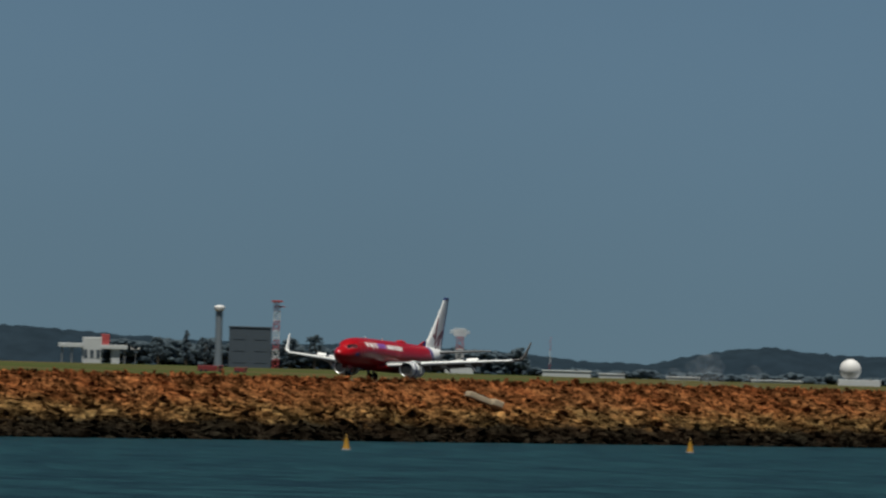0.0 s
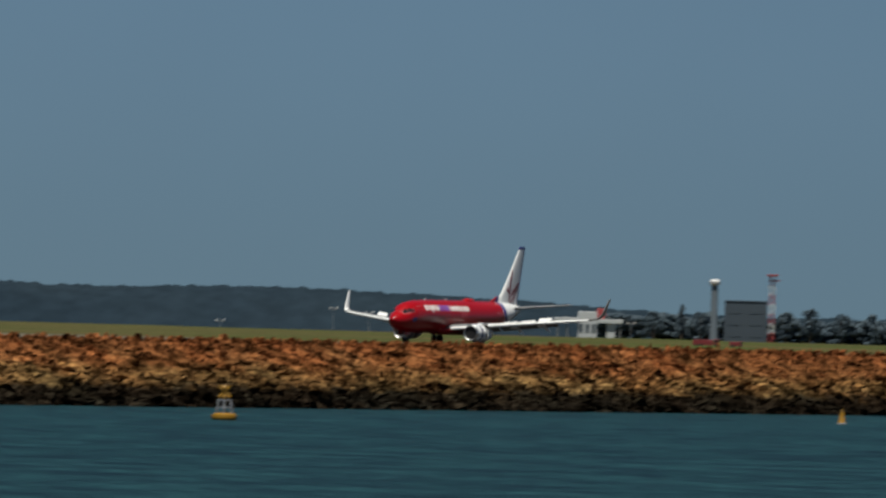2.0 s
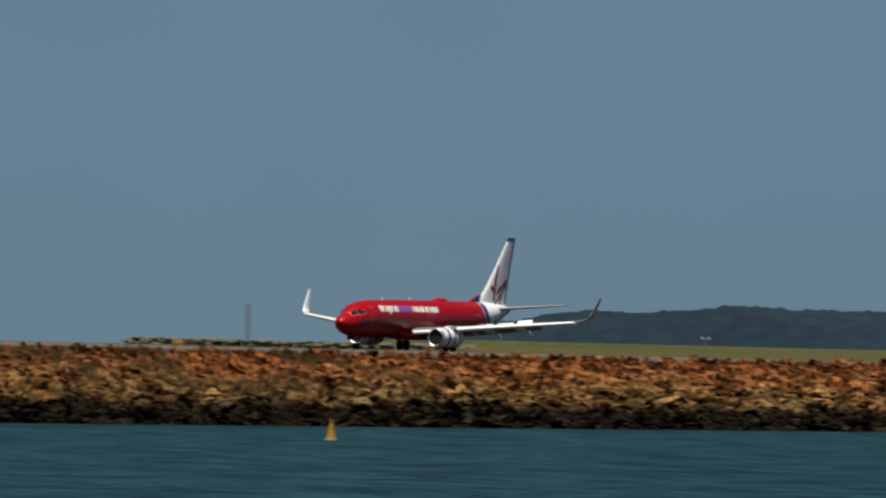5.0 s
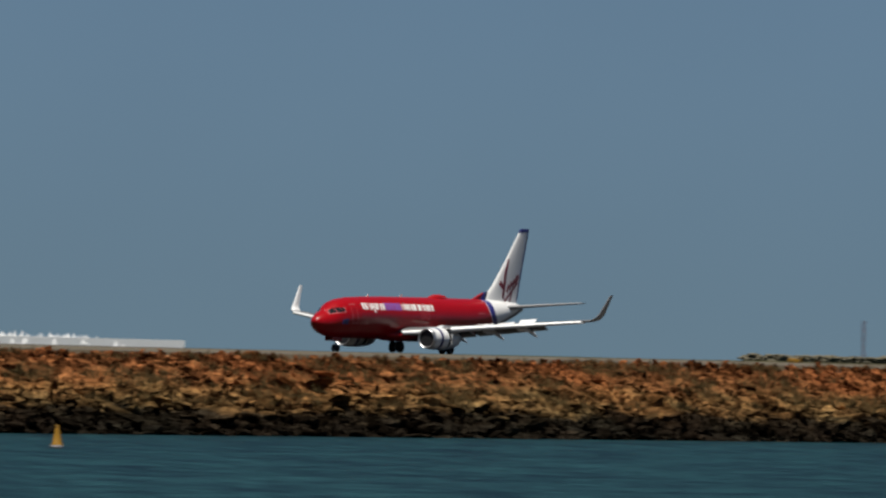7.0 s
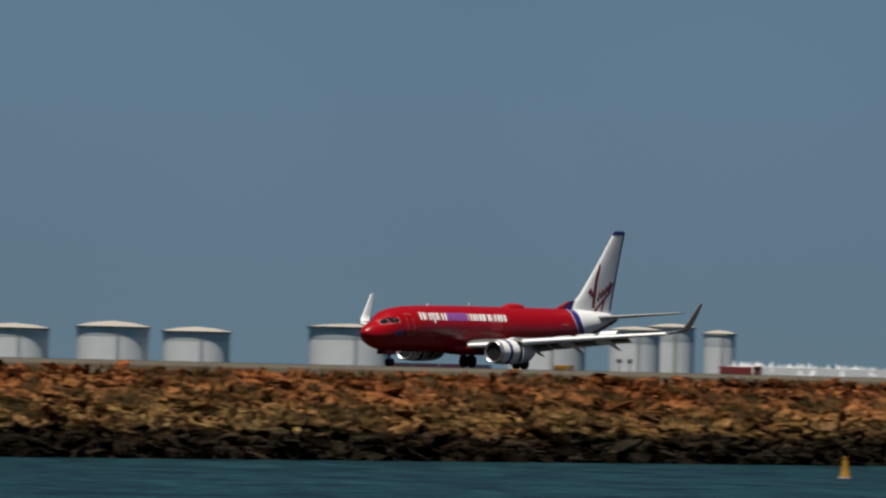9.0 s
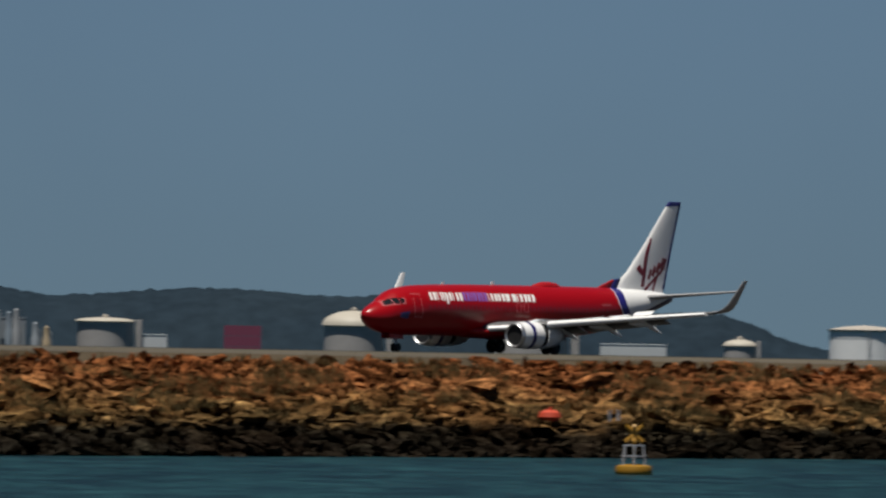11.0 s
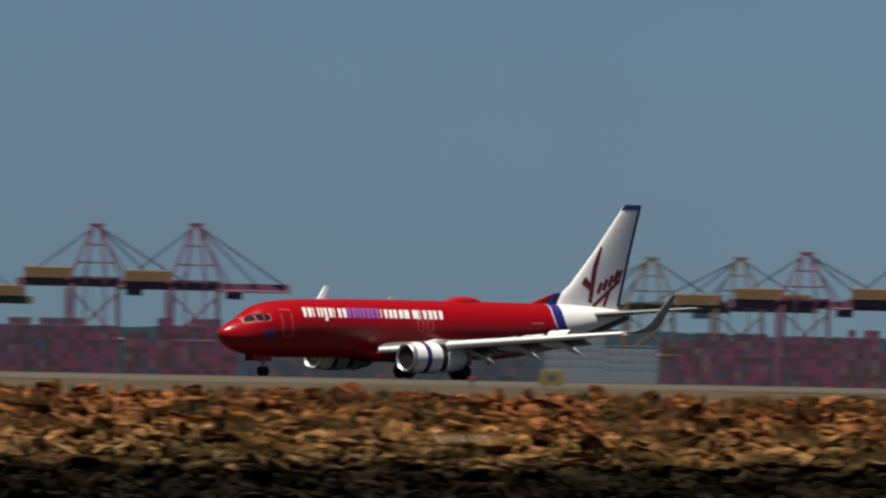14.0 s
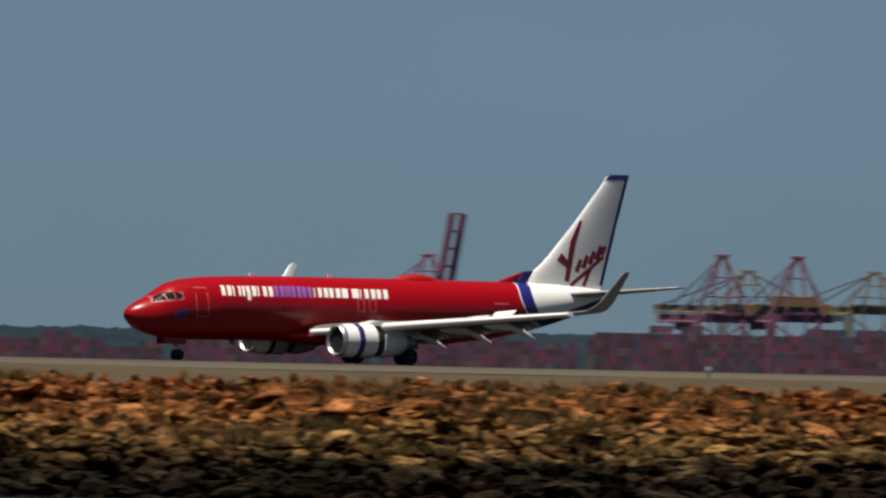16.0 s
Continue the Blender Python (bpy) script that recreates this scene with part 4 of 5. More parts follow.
# ---- the far shore ----
def hills():
    """Wooded ridges on the far shore: bearing, width and height of each swell, in degrees."""
    swells = [(33.50, 1.80, 0.099), (36.00, 1.80, 0.101), (38.50, 1.80, 0.132), (40.60, 1.40, 0.151), (42.40, 1.20, 0.218), (44.00, 1.20, 0.171), (45.50, 1.00, 0.184), (46.70, 0.80, 0.150), (47.36, 0.20, 0.078), (47.80, 0.70, 0.170), (48.70, 0.70, 0.237), (49.70, 0.60, 0.221), (50.50, 0.50, 0.162), (51.20, 0.40, 0.175), (61.78, 0.34, 0.130), (62.40, 0.40, 0.158), (63.15, 0.60, 0.191), (64.10, 0.80, 0.194), (65.10, 0.80, 0.181), (66.10, 0.80, 0.156), (67.20, 0.90, 0.118), (68.50, 1.00, 0.145), (69.90, 0.42, 0.100), (70.60, 0.90, 0.134), (72.30, 1.60, 0.128), (74.50, 1.60, 0.111)]
    for b0, b1, dist in ((33.0, 52.1, 4600.0), (61.25, 74.0, 4400.0)):
        bm = bmesh.new()
        last = None
        n = int((b1 - b0) / 0.022)
        for i in range(n + 1):
            b = b0 + (b1 - b0) * i / n
            h = sum(a * math.exp(-((b - c) / w) ** 2) for c, w, a in swells)
            ends = min(1.0, (b - b0) / 0.15, (b1 - b) / 0.15)
            h = max(0.0, min(h, 0.30)) * ends + 0.010 * noise.noise((b * 6.0, 0, 3)) + 0.012 * noise.noise((b * 22.0, 1, 3)) + 0.006 * noise.noise((b * 70.0, 2, 3))
            row = []
            for k in range(9):
                u = k / 8
                d = dist + 80 * u
                z = WATER - 1 + (raised(max(h, 0.004), d) - WATER + 1) * (1 - (1 - u) ** 2.4)
                z += 0.3 * noise.noise((b * 30.0, u * 9.0, 5)) * u * (1 - u) * 2
                row.append(bm.verts.new(there(b, d, z)))
            if last:
                for k in range(8):
                    bm.faces.new((last[k], row[k], row[k + 1], last[k + 1]))
            last = row
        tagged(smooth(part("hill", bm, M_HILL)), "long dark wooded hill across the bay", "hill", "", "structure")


def far_tank(b0, b1, top, dist, roof=0.018, label="cream cylindrical fuel tank on the far shore"):
    """A storage tank between two bearings, its top at that elevation."""
    b, r = (b0 + b1) / 2, radians(b1 - b0) / 2 * dist
    t = thing("storage_tank", there(b, dist, WATER + 1), label, "tank", "fuel tanks on the far shore", -b)
    z1 = raised(top, dist) - WATER - 1
    rise = radians(roof) * dist
    zb = z1 * 0.72
    smooth(part("shell", lathe([(r * 0.93, 0), (r * 0.93, zb)], 40), M_TANK, t))
    smooth(part("upper_band", lathe([(r * 0.93, zb - 0.02), (r * 0.935, zb + 0.3), (r * 0.935, z1 - rise - 0.6)], 40), M_TANKBAND, t, "blue-grey upper band"))
    smooth(part("roof", lathe([(r * 0.97, z1 - rise - 0.6), (r * 0.985, z1 - rise), (r * 0.55, z1 - rise * 0.35), (0.0, z1)], 40), M_TANKROOF, t, "shallow cone roof"))
    part("ladder", rods([((x, -r * 0.98, 0), (x, -r * 0.98, z1 - rise)) for x in (r * 0.1, r * 0.1 + 0.6)], 0.08, 5), M_POLE, t)
    return t


def far_dome(b0, b1, eave, top, dist):
    b, r = (b0 + b1) / 2, radians(b1 - b0) / 2 * dist
    t = thing("domed_store", there(b, dist, WATER + 1), "round store with pale dome roof and dark walls", "storage dome", "domed stores on the far shore", -b)
    ze, zt = raised(eave, dist) - WATER - 1, raised(top, dist) - WATER - 1
    smooth(part("wall", lathe([(r * 0.92, 0), (r * 0.92, ze)], 40), M_DOMEWALL, t))
    prof = [(r * math.cos(q), ze + (zt - ze) * math.sin(q)) for q in np.linspace(0, math.pi / 2, 9)]
    prof[-1] = (0.0, zt)
    smooth(part("dome", lathe([(r * 0.9, ze - 0.4)] + prof, 40), M_DOME, t))
    part("roof_vent", lathe([(0.9, zt - 0.4), (0.9, zt + 0.6), (0.0, zt + 0.9)], 12), M_TANKROOF, t)
    part("side_tower", boxed(r * 1.02, r * 1.22, -1.2, 1.2, 0, zt * 0.96, bevel=0.1), M_DOMEWALL, t)
    return t


def far_building(name, b0, b1, top, dist, m, label, category, depth=12.0, base=None, storeys=1, roof=None, windows=True, pane=None):
    """A building between two bearings, its roofline at that elevation, with windows storey by storey."""
    b, w = (b0 + b1) / 2, radians(b1 - b0) * dist
    z0 = WATER + 1 if base is None else base
    t = thing(name, there(b, dist, z0), label, category, "", -b)
    h = raised(top, dist) - z0
    part("wall", boxed(-w / 2, w / 2, 0, depth, 0, h - 0.3, bevel=0.05), m, t)
    part("roof", boxed(-w / 2 - 0.12, w / 2 + 0.12, -0.12, depth + 0.12, h - 0.3, h, bevel=0.05), roof or m, t)
    if windows:
        n = max(2, min(9, int(w / 3.2)))
        for s in range(storeys):
            zz = h - 0.9 - (s + 1) * min(2.6, (h - 1.2) / storeys) + 0.6
            if zz < 0.3:
                break
            for k in range(n):
                x = -w / 2 + w * (k + 0.5) / n
                part("window", boxed(x - w / n * 0.30, x + w / n * 0.30, -0.05, 0.10, zz, zz + 1.2), pane or M_BUILD_DARK, t)
    return t


def lattice_mast(b, dist, z0, z1, w, label, top=None, stripes=5, paints=None):
    """A square lattice mast in red and white stages."""
    t = thing("lattice_mast", there(b, dist, z0), label, "mast", "", -b)
    h = (z1 - z0) / stripes
    for k in range(stripes):
        m = (paints or (M_MAST_RED, M_MAST_WHITE))[k % 2]
        bars = []
        za, zb = k * h, (k + 1) * h
        cs = [(-w / 2, -w / 2), (w / 2, -w / 2), (w / 2, w / 2), (-w / 2, w / 2)]
        for i in range(4):
            (x, y), (p, q) = cs[i], cs[(i + 1) % 4]
            bars += [((x, y, za), (x, y, zb)), ((x, y, za), (p, q, (za + zb) / 2)), ((p, q, (za + zb) / 2), (x, y, zb)), ((x, y, zb), (p, q, zb))]
        part("stage", rods(bars, w * 0.065, 5), m, t)
    if top == "head":
        part("platform", boxed(-w, w, -w, w, z1 - z0, z1 - z0 + 0.35, bevel=0.03), M_MAST_RED, t)
        part("arm", rods([((-w * 0.6, 0, z1 - z0 - 0.9), (w * 1.4, 0, z1 - z0 - 0.9))], 0.12), M_MAST_RED, t)
    if top == "dish":
        top_z = z1 - z0
        part("radar_head", rods([((-w * f, 0, top_z + z), (w * f, 0, top_z + z)) for z, f in ((0.5, 1.0), (0.9, 1.5), (1.3, 1.5), (1.7, 1.0))] + [((x, 0, top_z), (x * 1.2, 0, top_z + 1.7)) for x in (-w * 0.7, -w * 0.35, 0, w * 0.35, w * 0.7)], 0.12, 5), M_MAST_WHITE, t, "white antenna head")
        part("hut", boxed(-w * 2.2, w * 2.2, -1.5, 1.5, 0, 1.3, bevel=0.05), M_BUILD_WHITE, t, "white equipment hut")
    return t


def light_pole(b, dist, z0, z1, label="thin grey pole with twin floodlights"):
    t = thing("light_pole", there(b, dist, z0), label, "light pole", "airfield light poles", -b)
    h = z1 - z0
    part("pole", rod(bmesh.new(), (0, 0, 0), (0, 0, h), 0.07, 6, 0.05), M_POLE, t)
    part("crossarm", boxed(-0.8, 0.8, -0.08, 0.08, h - 0.1, h + 0.05), M_POLE, t)
    for x in (-0.6, 0.6):
        part("lamp_head", boxed(x - 0.2, x + 0.2, -0.15, 0.15, h, h + 0.32, bevel=0.04), M_MAST_WHITE, t)
    return t


def quay_crane(b, dist, apex, boom, m, way=1, raised_boom=False, label="dark red ship-to-shore container crane", reach=0.50, back=0.42):
    """A container crane: apex and boom elevations in degrees; way 1: its boom points to the greater bearings."""
    deg = radians(1.0) * dist
    base = WATER + 2.0
    t = thing("quay_crane", there(b, dist, base), label, "crane", "cranes of the container port", -b)
    za, zb = raised(apex, dist) - base, raised(boom, dist) - base
    g, w = 0.125 * deg, 7.0
    k = way
    tip, rear = reach * deg * k, -back * deg * k
    for x in (-g, g):
        for y in (-w, w):
            part("leg", rods([((x, y, 0), (x * 0.94, y, zb))], 0.80, 6), m, t)
    for st in [((x, -w, z), (x, w, z)) for x in (-g, g) for z in (zb * 0.42, zb - 1)] + [((-g * 1.25, y, zb * 0.42), (g * 1.25, y, zb * 0.42)) for y in (-w, w)]:
        part("portal_beam", rods([st], 0.85, 6), m, t)
    for y in (-w, w):
        part("brace", rods([((-g, y, zb * 0.44), (g, y, zb * 0.92))], 0.45, 5), m, t)
        part("brace", rods([((g, y, zb * 0.44), (-g, y, zb * 0.92))], 0.40, 5), m, t)
        part("brace", rods([((-g, y, zb * 0.05), (0, y, zb * 0.42)), ((g, y, zb * 0.05), (0, y, zb * 0.42))], 0.40, 5), m, t)
        part("bogie", boxed(-g * 1.25, g * 1.25, y - 1.1, y + 1.1, -0.4, 1.3, bevel=0.2), m, t)
        part("lift_mast", rods([((x * g, y, zb * 0.42), (x * g, y, zb * 1.16)) for x in (-0.45, 0.4)], 0.30, 5), m, t)
    part("stair_tower", boxed(-g - 2.6, -g - 0.8, -w - 1, -w + 1, 0, zb * 0.95), m, t)
    part("festoon_gallery", boxed(*sorted((rear * 0.8, tip * 0.25)), -3.4, -2.8, zb + 1.8, zb + 2.6), m, t)
    if raised_boom:
        an = radians(81)
        L = radians(raised_boom - boom) * dist
        part("boom", rods([((g * 0.6 * k + y, y, zb), (g * 0.6 * k + y + L * math.cos(an) * k, y, zb + L * math.sin(an))) for y in (-2.2, 2.2)], 1.45, 6), m, t, "boom raised almost upright")
        for f in (0.2, 0.4, 0.6, 0.8, 1.0):
            x, z = g * 0.6 * k + L * f * math.cos(an) * k, zb + L * f * math.sin(an)
            part("boom_tie", rods([((x - 2.2, -2.2, z), (x + 2.2, 2.2, z))], 0.4, 5), m, t)
    else:
        bm = boxed(min(0, tip), max(0, tip), -1.6, 1.6, zb - 0.9, zb + 1.7)
        part("boom", bm, m, t)
        part("boom_rail", rods([((g * k, y, zb - 1.3), (tip, y, zb - 1.3)) for y in (-2.6, 2.6)] + [((g * k + (tip - g * k) * f, -2.6, zb - 1.3), (g * k + (tip - g * k) * f, 2.6, zb - 1.3)) for f in (0.2, 0.4, 0.6, 0.8, 1.0)], 0.45, 5), m, t)
    part("rear_girder", boxed(min(rear, g * k), max(rear, g * k), -2.6, 2.6, zb - 1.3, zb + 1.8), m, t)
    part("machinery_house", boxed(*sorted((-0.12 * deg * k, -min(0.38, back * 0.9) * deg * k)), -4, 4, zb + 1.6, zb + 6.2, bevel=0.3), m if raised_boom else M_HOUSE_YELLOW, t, "dark red machinery house" if raised_boom else "ochre machinery house")
    for st in [((x, y, zb + 1), (0.016 * deg * (1 if x > 0 else -1), y * 0.45, za)) for x in (-g * 1.15, g * 1.15, -g * 0.45, g * 0.45) for y in (-w * 0.9, w * 0.9)]:
        part("apex_frame", rods([st], 0.50, 6), m, t)
    for f in (0.35, 0.65):
        part("apex_tie", rods([((-g * 1.15 * (1 - f), y, zb + (za - zb) * f), (g * 1.15 * (1 - f), y, zb + (za - zb) * f)) for y in (-w * 0.5, w * 0.5)], 0.32, 5), m, t)
    part("apex_head", boxed(-0.038 * deg, 0.038 * deg, -3.2, 3.2, za - 0.9, za + 0.4, bevel=0.2), m, t)
    stays = [((0, y, za - 0.5), (rear * 0.92, y, zb + 1.5)) for y in (-2, 2)]
    if not raised_boom:
        stays += [((0, y, za - 0.5), (tip * f, y, zb + 1.5)) for y in (-2, 2) for f in (0.36, 0.64, 0.93)]
    for st in stays:
        part("stay", rods([st], 0.36, 5), M_CRANE_DARK, t)
    part("trolley_cab", boxed(*sorted((g * k * 1.3, g * k * 2.0)), -2, 2, zb - 4.4, zb - 1.4, bevel=0.2), M_BUILD_WHITE if m is not M_CRANE_RED else m, t)
    return t


def container_stack(b0, b1, top, dist, seed, paints=None, width=2.9, label="stacked shipping containers in crimson, blue and grey"):
    rng = random.Random(seed)
    b, w = (b0 + b1) / 2, radians(b1 - b0) * dist
    t = thing("container_stack", there(b, dist, WATER + 1.5), label, "containers", "container stacks on the quay", -b)
    h = raised(top, dist) - WATER - 1.5
    n, tiers = max(1, round(w / width)), max(1, round(h / 2.75))
    drop = 0
    for i in range(n):
        x = -w / 2 + w * i / n
        if i % 4 == 0:
            drop = rng.choice((0, 0, 0, 1, 1, 2))
        for k in range(max(1, tiers - drop - (rng.random() < 0.25))):
            part("container", boxed(x + 0.08, x + w / n - 0.08, 0, 2.5, k * h / tiers, (k + 1) * h / tiers - 0.1), rng.choice(paints or PORT_PAINTS), t)
    return t


def tree(b, dist, z0, h, seed, conifer=False):
    """A trunk with limbs and a crown of many small clumps."""
    rng = random.Random(seed)
    t = thing("tree", there(b, dist, z0), "dark green tree beside the airfield", "tree", "airfield trees", rng.uniform(0, 360))
    bm = rod(bmesh.new(), (0, 0, 0), (0, 0, h * 0.85), h * 0.035, 7, h * 0.010)
    for k in range(6):
        q, z = rng.uniform(0, 6.28), h * rng.uniform(0.3, 0.7)
        rod(bm, (0, 0, z), (math.cos(q) * h * 0.18, math.sin(q) * h * 0.18, z + h * 0.14), h * 0.012, 5, h * 0.004)
    part("trunk", bm, M_TRUNK, t)
    bm = bmesh.new()
    for k in range(130):
        z = rng.uniform(0.16, 1.0) if conifer else rng.uniform(0.28, 1.0)
        w = (0.26 * (1.06 - z)) if conifer else 0.34 * math.sqrt(max(0.05, 1 - ((z - 0.62) / 0.42) ** 2))
        q, r = rng.uniform(0, 6.28), h * w * math.sqrt(rng.random())
        s = h * rng.uniform(0.02, 0.055)
        m = Matrix.LocRotScale((math.cos(q) * r, math.sin(q) * r, z * h), Euler((rng.random() * 6, rng.random() * 6, 0)), (s * 1.3, s, s * 0.8))
        bmesh.ops.create_icosphere(bm, subdivisions=1, radius=1.0, matrix=m)
    for v in bm.verts:
        v.co += Vector((rng.uniform(-1, 1), rng.uniform(-1, 1), rng.uniform(-1, 1))) * h * 0.012
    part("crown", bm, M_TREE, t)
    return t


def wood(b0, b1, dist, z0, low, high, seed, label="belt of dark trees along the airfield", m=None):
    """Far woods: a belt of clumped crowns that nobody could count."""
    rng = np.random.default_rng(seed)
    bm = bmesh.new()
    bmesh.ops.create_icosphere(bm, subdivisions=1, radius=1.0)
    base = np.array([v.co[:] for v in bm.verts])
    faces = np.array([[v.index for v in f.verts] for f in bm.faces])
    bm.free()
    verts, tris, k = [], [], 0
    n = int(radians(b1 - b0) * dist * 22.0)
    for i in range(n):
        b = b0 + (b1 - b0) * rng.random()
        f = 0.5 + 0.5 * noise.noise((b * 9.0, seed, 0)) + 0.35 * noise.noise((b * 40.0, seed, 2))
        top = radians(low + (high - low) * max(0.0, min(1.0, f))) * dist
        z = z0 + (EYE.z + top - z0) * rng.random() ** 0.6
        s = rng.uniform(0.35, 0.9) * (1.0 if high > 0.05 else 0.36)
        x, y, _ = there(b, dist + rng.uniform(0, 14), 0)
        flat = 1.7 if high > 0.05 else 3.0
        v = base * (s * flat, s * flat, s * 0.8) + rng.normal(size=base.shape) * 0.22 * s + (x, y, z)
        verts.append(v)
        tris.append(faces + k)
        k += len(base)
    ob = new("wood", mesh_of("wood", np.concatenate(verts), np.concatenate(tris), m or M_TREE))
    return tagged(ob, label, "trees", "", "stuff")


def vehicle(name, b, dist, z0, length, h, m, label, category, rz=None):
    """A small service vehicle: body, cab, wheels."""
    t = thing(name, there(b, dist, z0), label, category, "", -b if rz is None else rz)
    L = length / 2
    r = min(0.42, h * 0.2)
    part("body", boxed(-L, L * 0.55, -0.9, 0.9, r * 0.8, h * 0.92, bevel=0.05), m, t)
    cab = part("cab", boxed(L * 0.60, L, -0.9, 0.9, r * 0.8, h, bevel=0.05), m, t)
    part("windscreen", boxed(L * 0.66, L * 0.94, -0.93, -0.88, h * 0.62, h * 0.92), M_GLASS, cab)
    for x in (-L * 0.7, -L * 0.35, L * 0.75):
        for y in (-0.85, 0.85):
            bm = lathe([(0.0, -0.13), (r * 0.86, -0.13), (r, -0.06), (r, 0.06), (r * 0.86, 0.13), (0.0, 0.13)], 16)
            bmesh.ops.rotate(bm, verts=bm.verts, matrix=Matrix.Rotation(math.pi / 2, 3, "X"))
            bmesh.ops.translate(bm, verts=bm.verts, vec=(x, y, r))
            part("wheel", bm, M_TYRE, t)
    return t


def build_airfield():
    G = 1.65
    # terminal with its wide canopy
    t = thing("airfield_terminal", there(66.46, 2250, G), "white airfield building with wide flat canopies", "building", "", -66.46)
    d = radians(1) * 2250
    part("hall", boxed(-2.4, 1.6, 0, 8, 0, 5.6, bevel=0.1), M_BUILD_WHITE, t)
    part("canopy", boxed(-7.4, -2.2, -0.5, 8, 3.4, 4.3, bevel=0.08), M_BUILD_WHITE, t)
    part("canopy", boxed(1.4, 7.0, -0.5, 8, 3.2, 4.1, bevel=0.08), M_BUILD_WHITE, t)
    part("wing_wall", boxed(3.6, 5.4, 0, 6, 0, 3.2), M_BUILD_WHITE, t)
    part("red_tower", boxed(1.5, 3.2, 1, 3, 3.4, 6.3, bevel=0.08), M_MAST_RED, t, "red-painted tower")
    for x in (-6.6, -4.6, 6.4):
        part("column", rod(bmesh.new(), (x, 0, 0), (x, 0, 3.4), 0.16, 8), M_POLE, t)
    for x in (-1.7, -0.4, 0.9):
        part("window", boxed(x - 0.4, x + 0.4, -0.05, 0.1, 1.2, 3.0), M_BUILD_DARK, t)
    # pale water tower
    t = thing("water_tower", there(67.12, 2400, G), "slim pale tower with a white cap", "tower", "", -67.12)
    smooth(part("shaft", lathe([(0.95, 0), (0.75, 6), (0.75, 12.7)], 20), M_SHAFT, t))
    smooth(part("cap", lathe([(0.75, 12.6), (1.15, 13.0), (1.2, 13.5), (0.9, 13.9), (0.0, 14.0)], 20), M_MAST_WHITE, t))
    far_building("office_block", 67.175, 67.40, 0.252, 2400, M_BUILD_DARK, "dark slab office block behind the trees", "building", 10, G, 3)
    lattice_mast(67.425, 2200, G, raised(0.385, 2200), 1.15, "red and white lattice mast", "head", 7)
    lattice_mast(68.40, 2250, G, raised(0.225, 2250), 1.35, "red and white radar mast with white antenna head", "dish", 3)
    lattice_mast(60.69, 1650, -0.2, raised(0.20, 1650), 0.55, "faded red antenna mast", None, 5, (M_MAST_DULL, M_MAST_DULL))
    lattice_mast(68.88, 2600, G, raised(0.235, 2600), 0.35, "thin dark antenna mast", None, 3)
    for b, e in ((65.10, 0.150), (65.29, 0.132), (62.03, 0.162), (66.68, 0.112), (63.12, 0.075), (64.50, 0.07)):
        light_pole(b, 1950, 1.4, raised(e, 1950))
    for b0, b1, e in ((68.84, 69.10, 0.066), (69.14, 69.28, 0.056), (69.50, 69.68, 0.050), (69.95, 70.22, 0.045)):
        far_building("shed", b0, b1, e, 2350, M_BUILD_WHITE, "low white airfield shed", "shed", 8, G - 1.2, 1, M_BUILD_WHITE, False)
    # radome
    t = thing("radome", there(70.475, 2300, G - 0.4), "white ball-shaped radar dome on a low white building", "radome", "", -70.475)
    part("base_building", boxed(-2.6, 6.5, -2, 6, 0, 1.6, bevel=0.06), M_BUILD_WHITE, t)
    smooth(part("dome", lathe([(0.5 + 0.0, 1.6)] + [(2.3 * math.sin(q), 3.65 - 2.3 * math.cos(q)) for q in np.linspace(0.5, math.pi, 14)][:-1] + [(0.0, 5.95)], 28), M_MAST_WHITE, t))
    # windsock
    t = thing("windsock", there(65.83, 1500, 0.9), "pale windsock hanging from a thin pole", "windsock", "", -65.83)
    h = raised(0.10, 1500) - 0.9
    part("pole", rod(bmesh.new(), (-1.0, 0, 0), (-1.0, 0, h), 0.06, 8), M_POLE, t)
    bm = lathe([(0.42, 0), (0.38, 0.9), (0.24, 1.8), (0.17, 2.6), (0.14, 2.6), (0.28, 0.0)], 14, "x")
    bmesh.ops.rotate(bm, verts=bm.verts, matrix=Matrix.Rotation(radians(24), 3, "Y"))
    bmesh.ops.translate(bm, verts=bm.verts, vec=(-0.95, 0, h - 0.1))
    smooth(part("sock", bm, M_SLAB, t))
    vehicle("fire_truck", 67.08, 1500, 0.6, 3.6, 1.0, M_VEHICLE_RED, "red service truck on the airfield", "truck")
    vehicle("van", 67.24, 1500, 0.6, 1.8, 0.8, M_VEHICLE_RED, "dark red van on the airfield", "van")
    vehicle("service_truck", 60.33, 1090, -0.1, 1.5, 0.55, M_YELLOW, "small orange-yellow airfield vehicle", "vehicle")
    vehicle("service_truck", 54.92, 985, -0.1, 1.8, 0.6, M_YELLOW, "small orange-yellow airfield vehicle", "vehicle")
    vehicle("fire_truck", 55.86, 1040, -0.25, 4.1, 1.05, M_VEHICLE_RED, "dark red low-loader parked beyond the runway", "truck")
    # pair of round-headed markers
    for b in (55.215, 55.272):
        t = thing("runway_marker", there(b, 1020, -0.2), "dark round-headed runway marker on a post", "marker", "runway markers", -b)
        part("post", rod(bmesh.new(), (0, 0, 0), (0, 0, 1.0), 0.05, 8), M_POLE, t)
        bm = lathe([(0.0, -0.06), (0.25, -0.06), (0.25, 0.06), (0.0, 0.06)], 18)
        bmesh.ops.rotate(bm, verts=bm.verts, matrix=Matrix.Rotation(math.pi / 2, 3, "X"))
        bmesh.ops.translate(bm, verts=bm.verts, vec=(0, 0, 1.15))
        part("disc", bm, M_BUILD_DARK, t)
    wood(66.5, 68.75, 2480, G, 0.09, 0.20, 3)
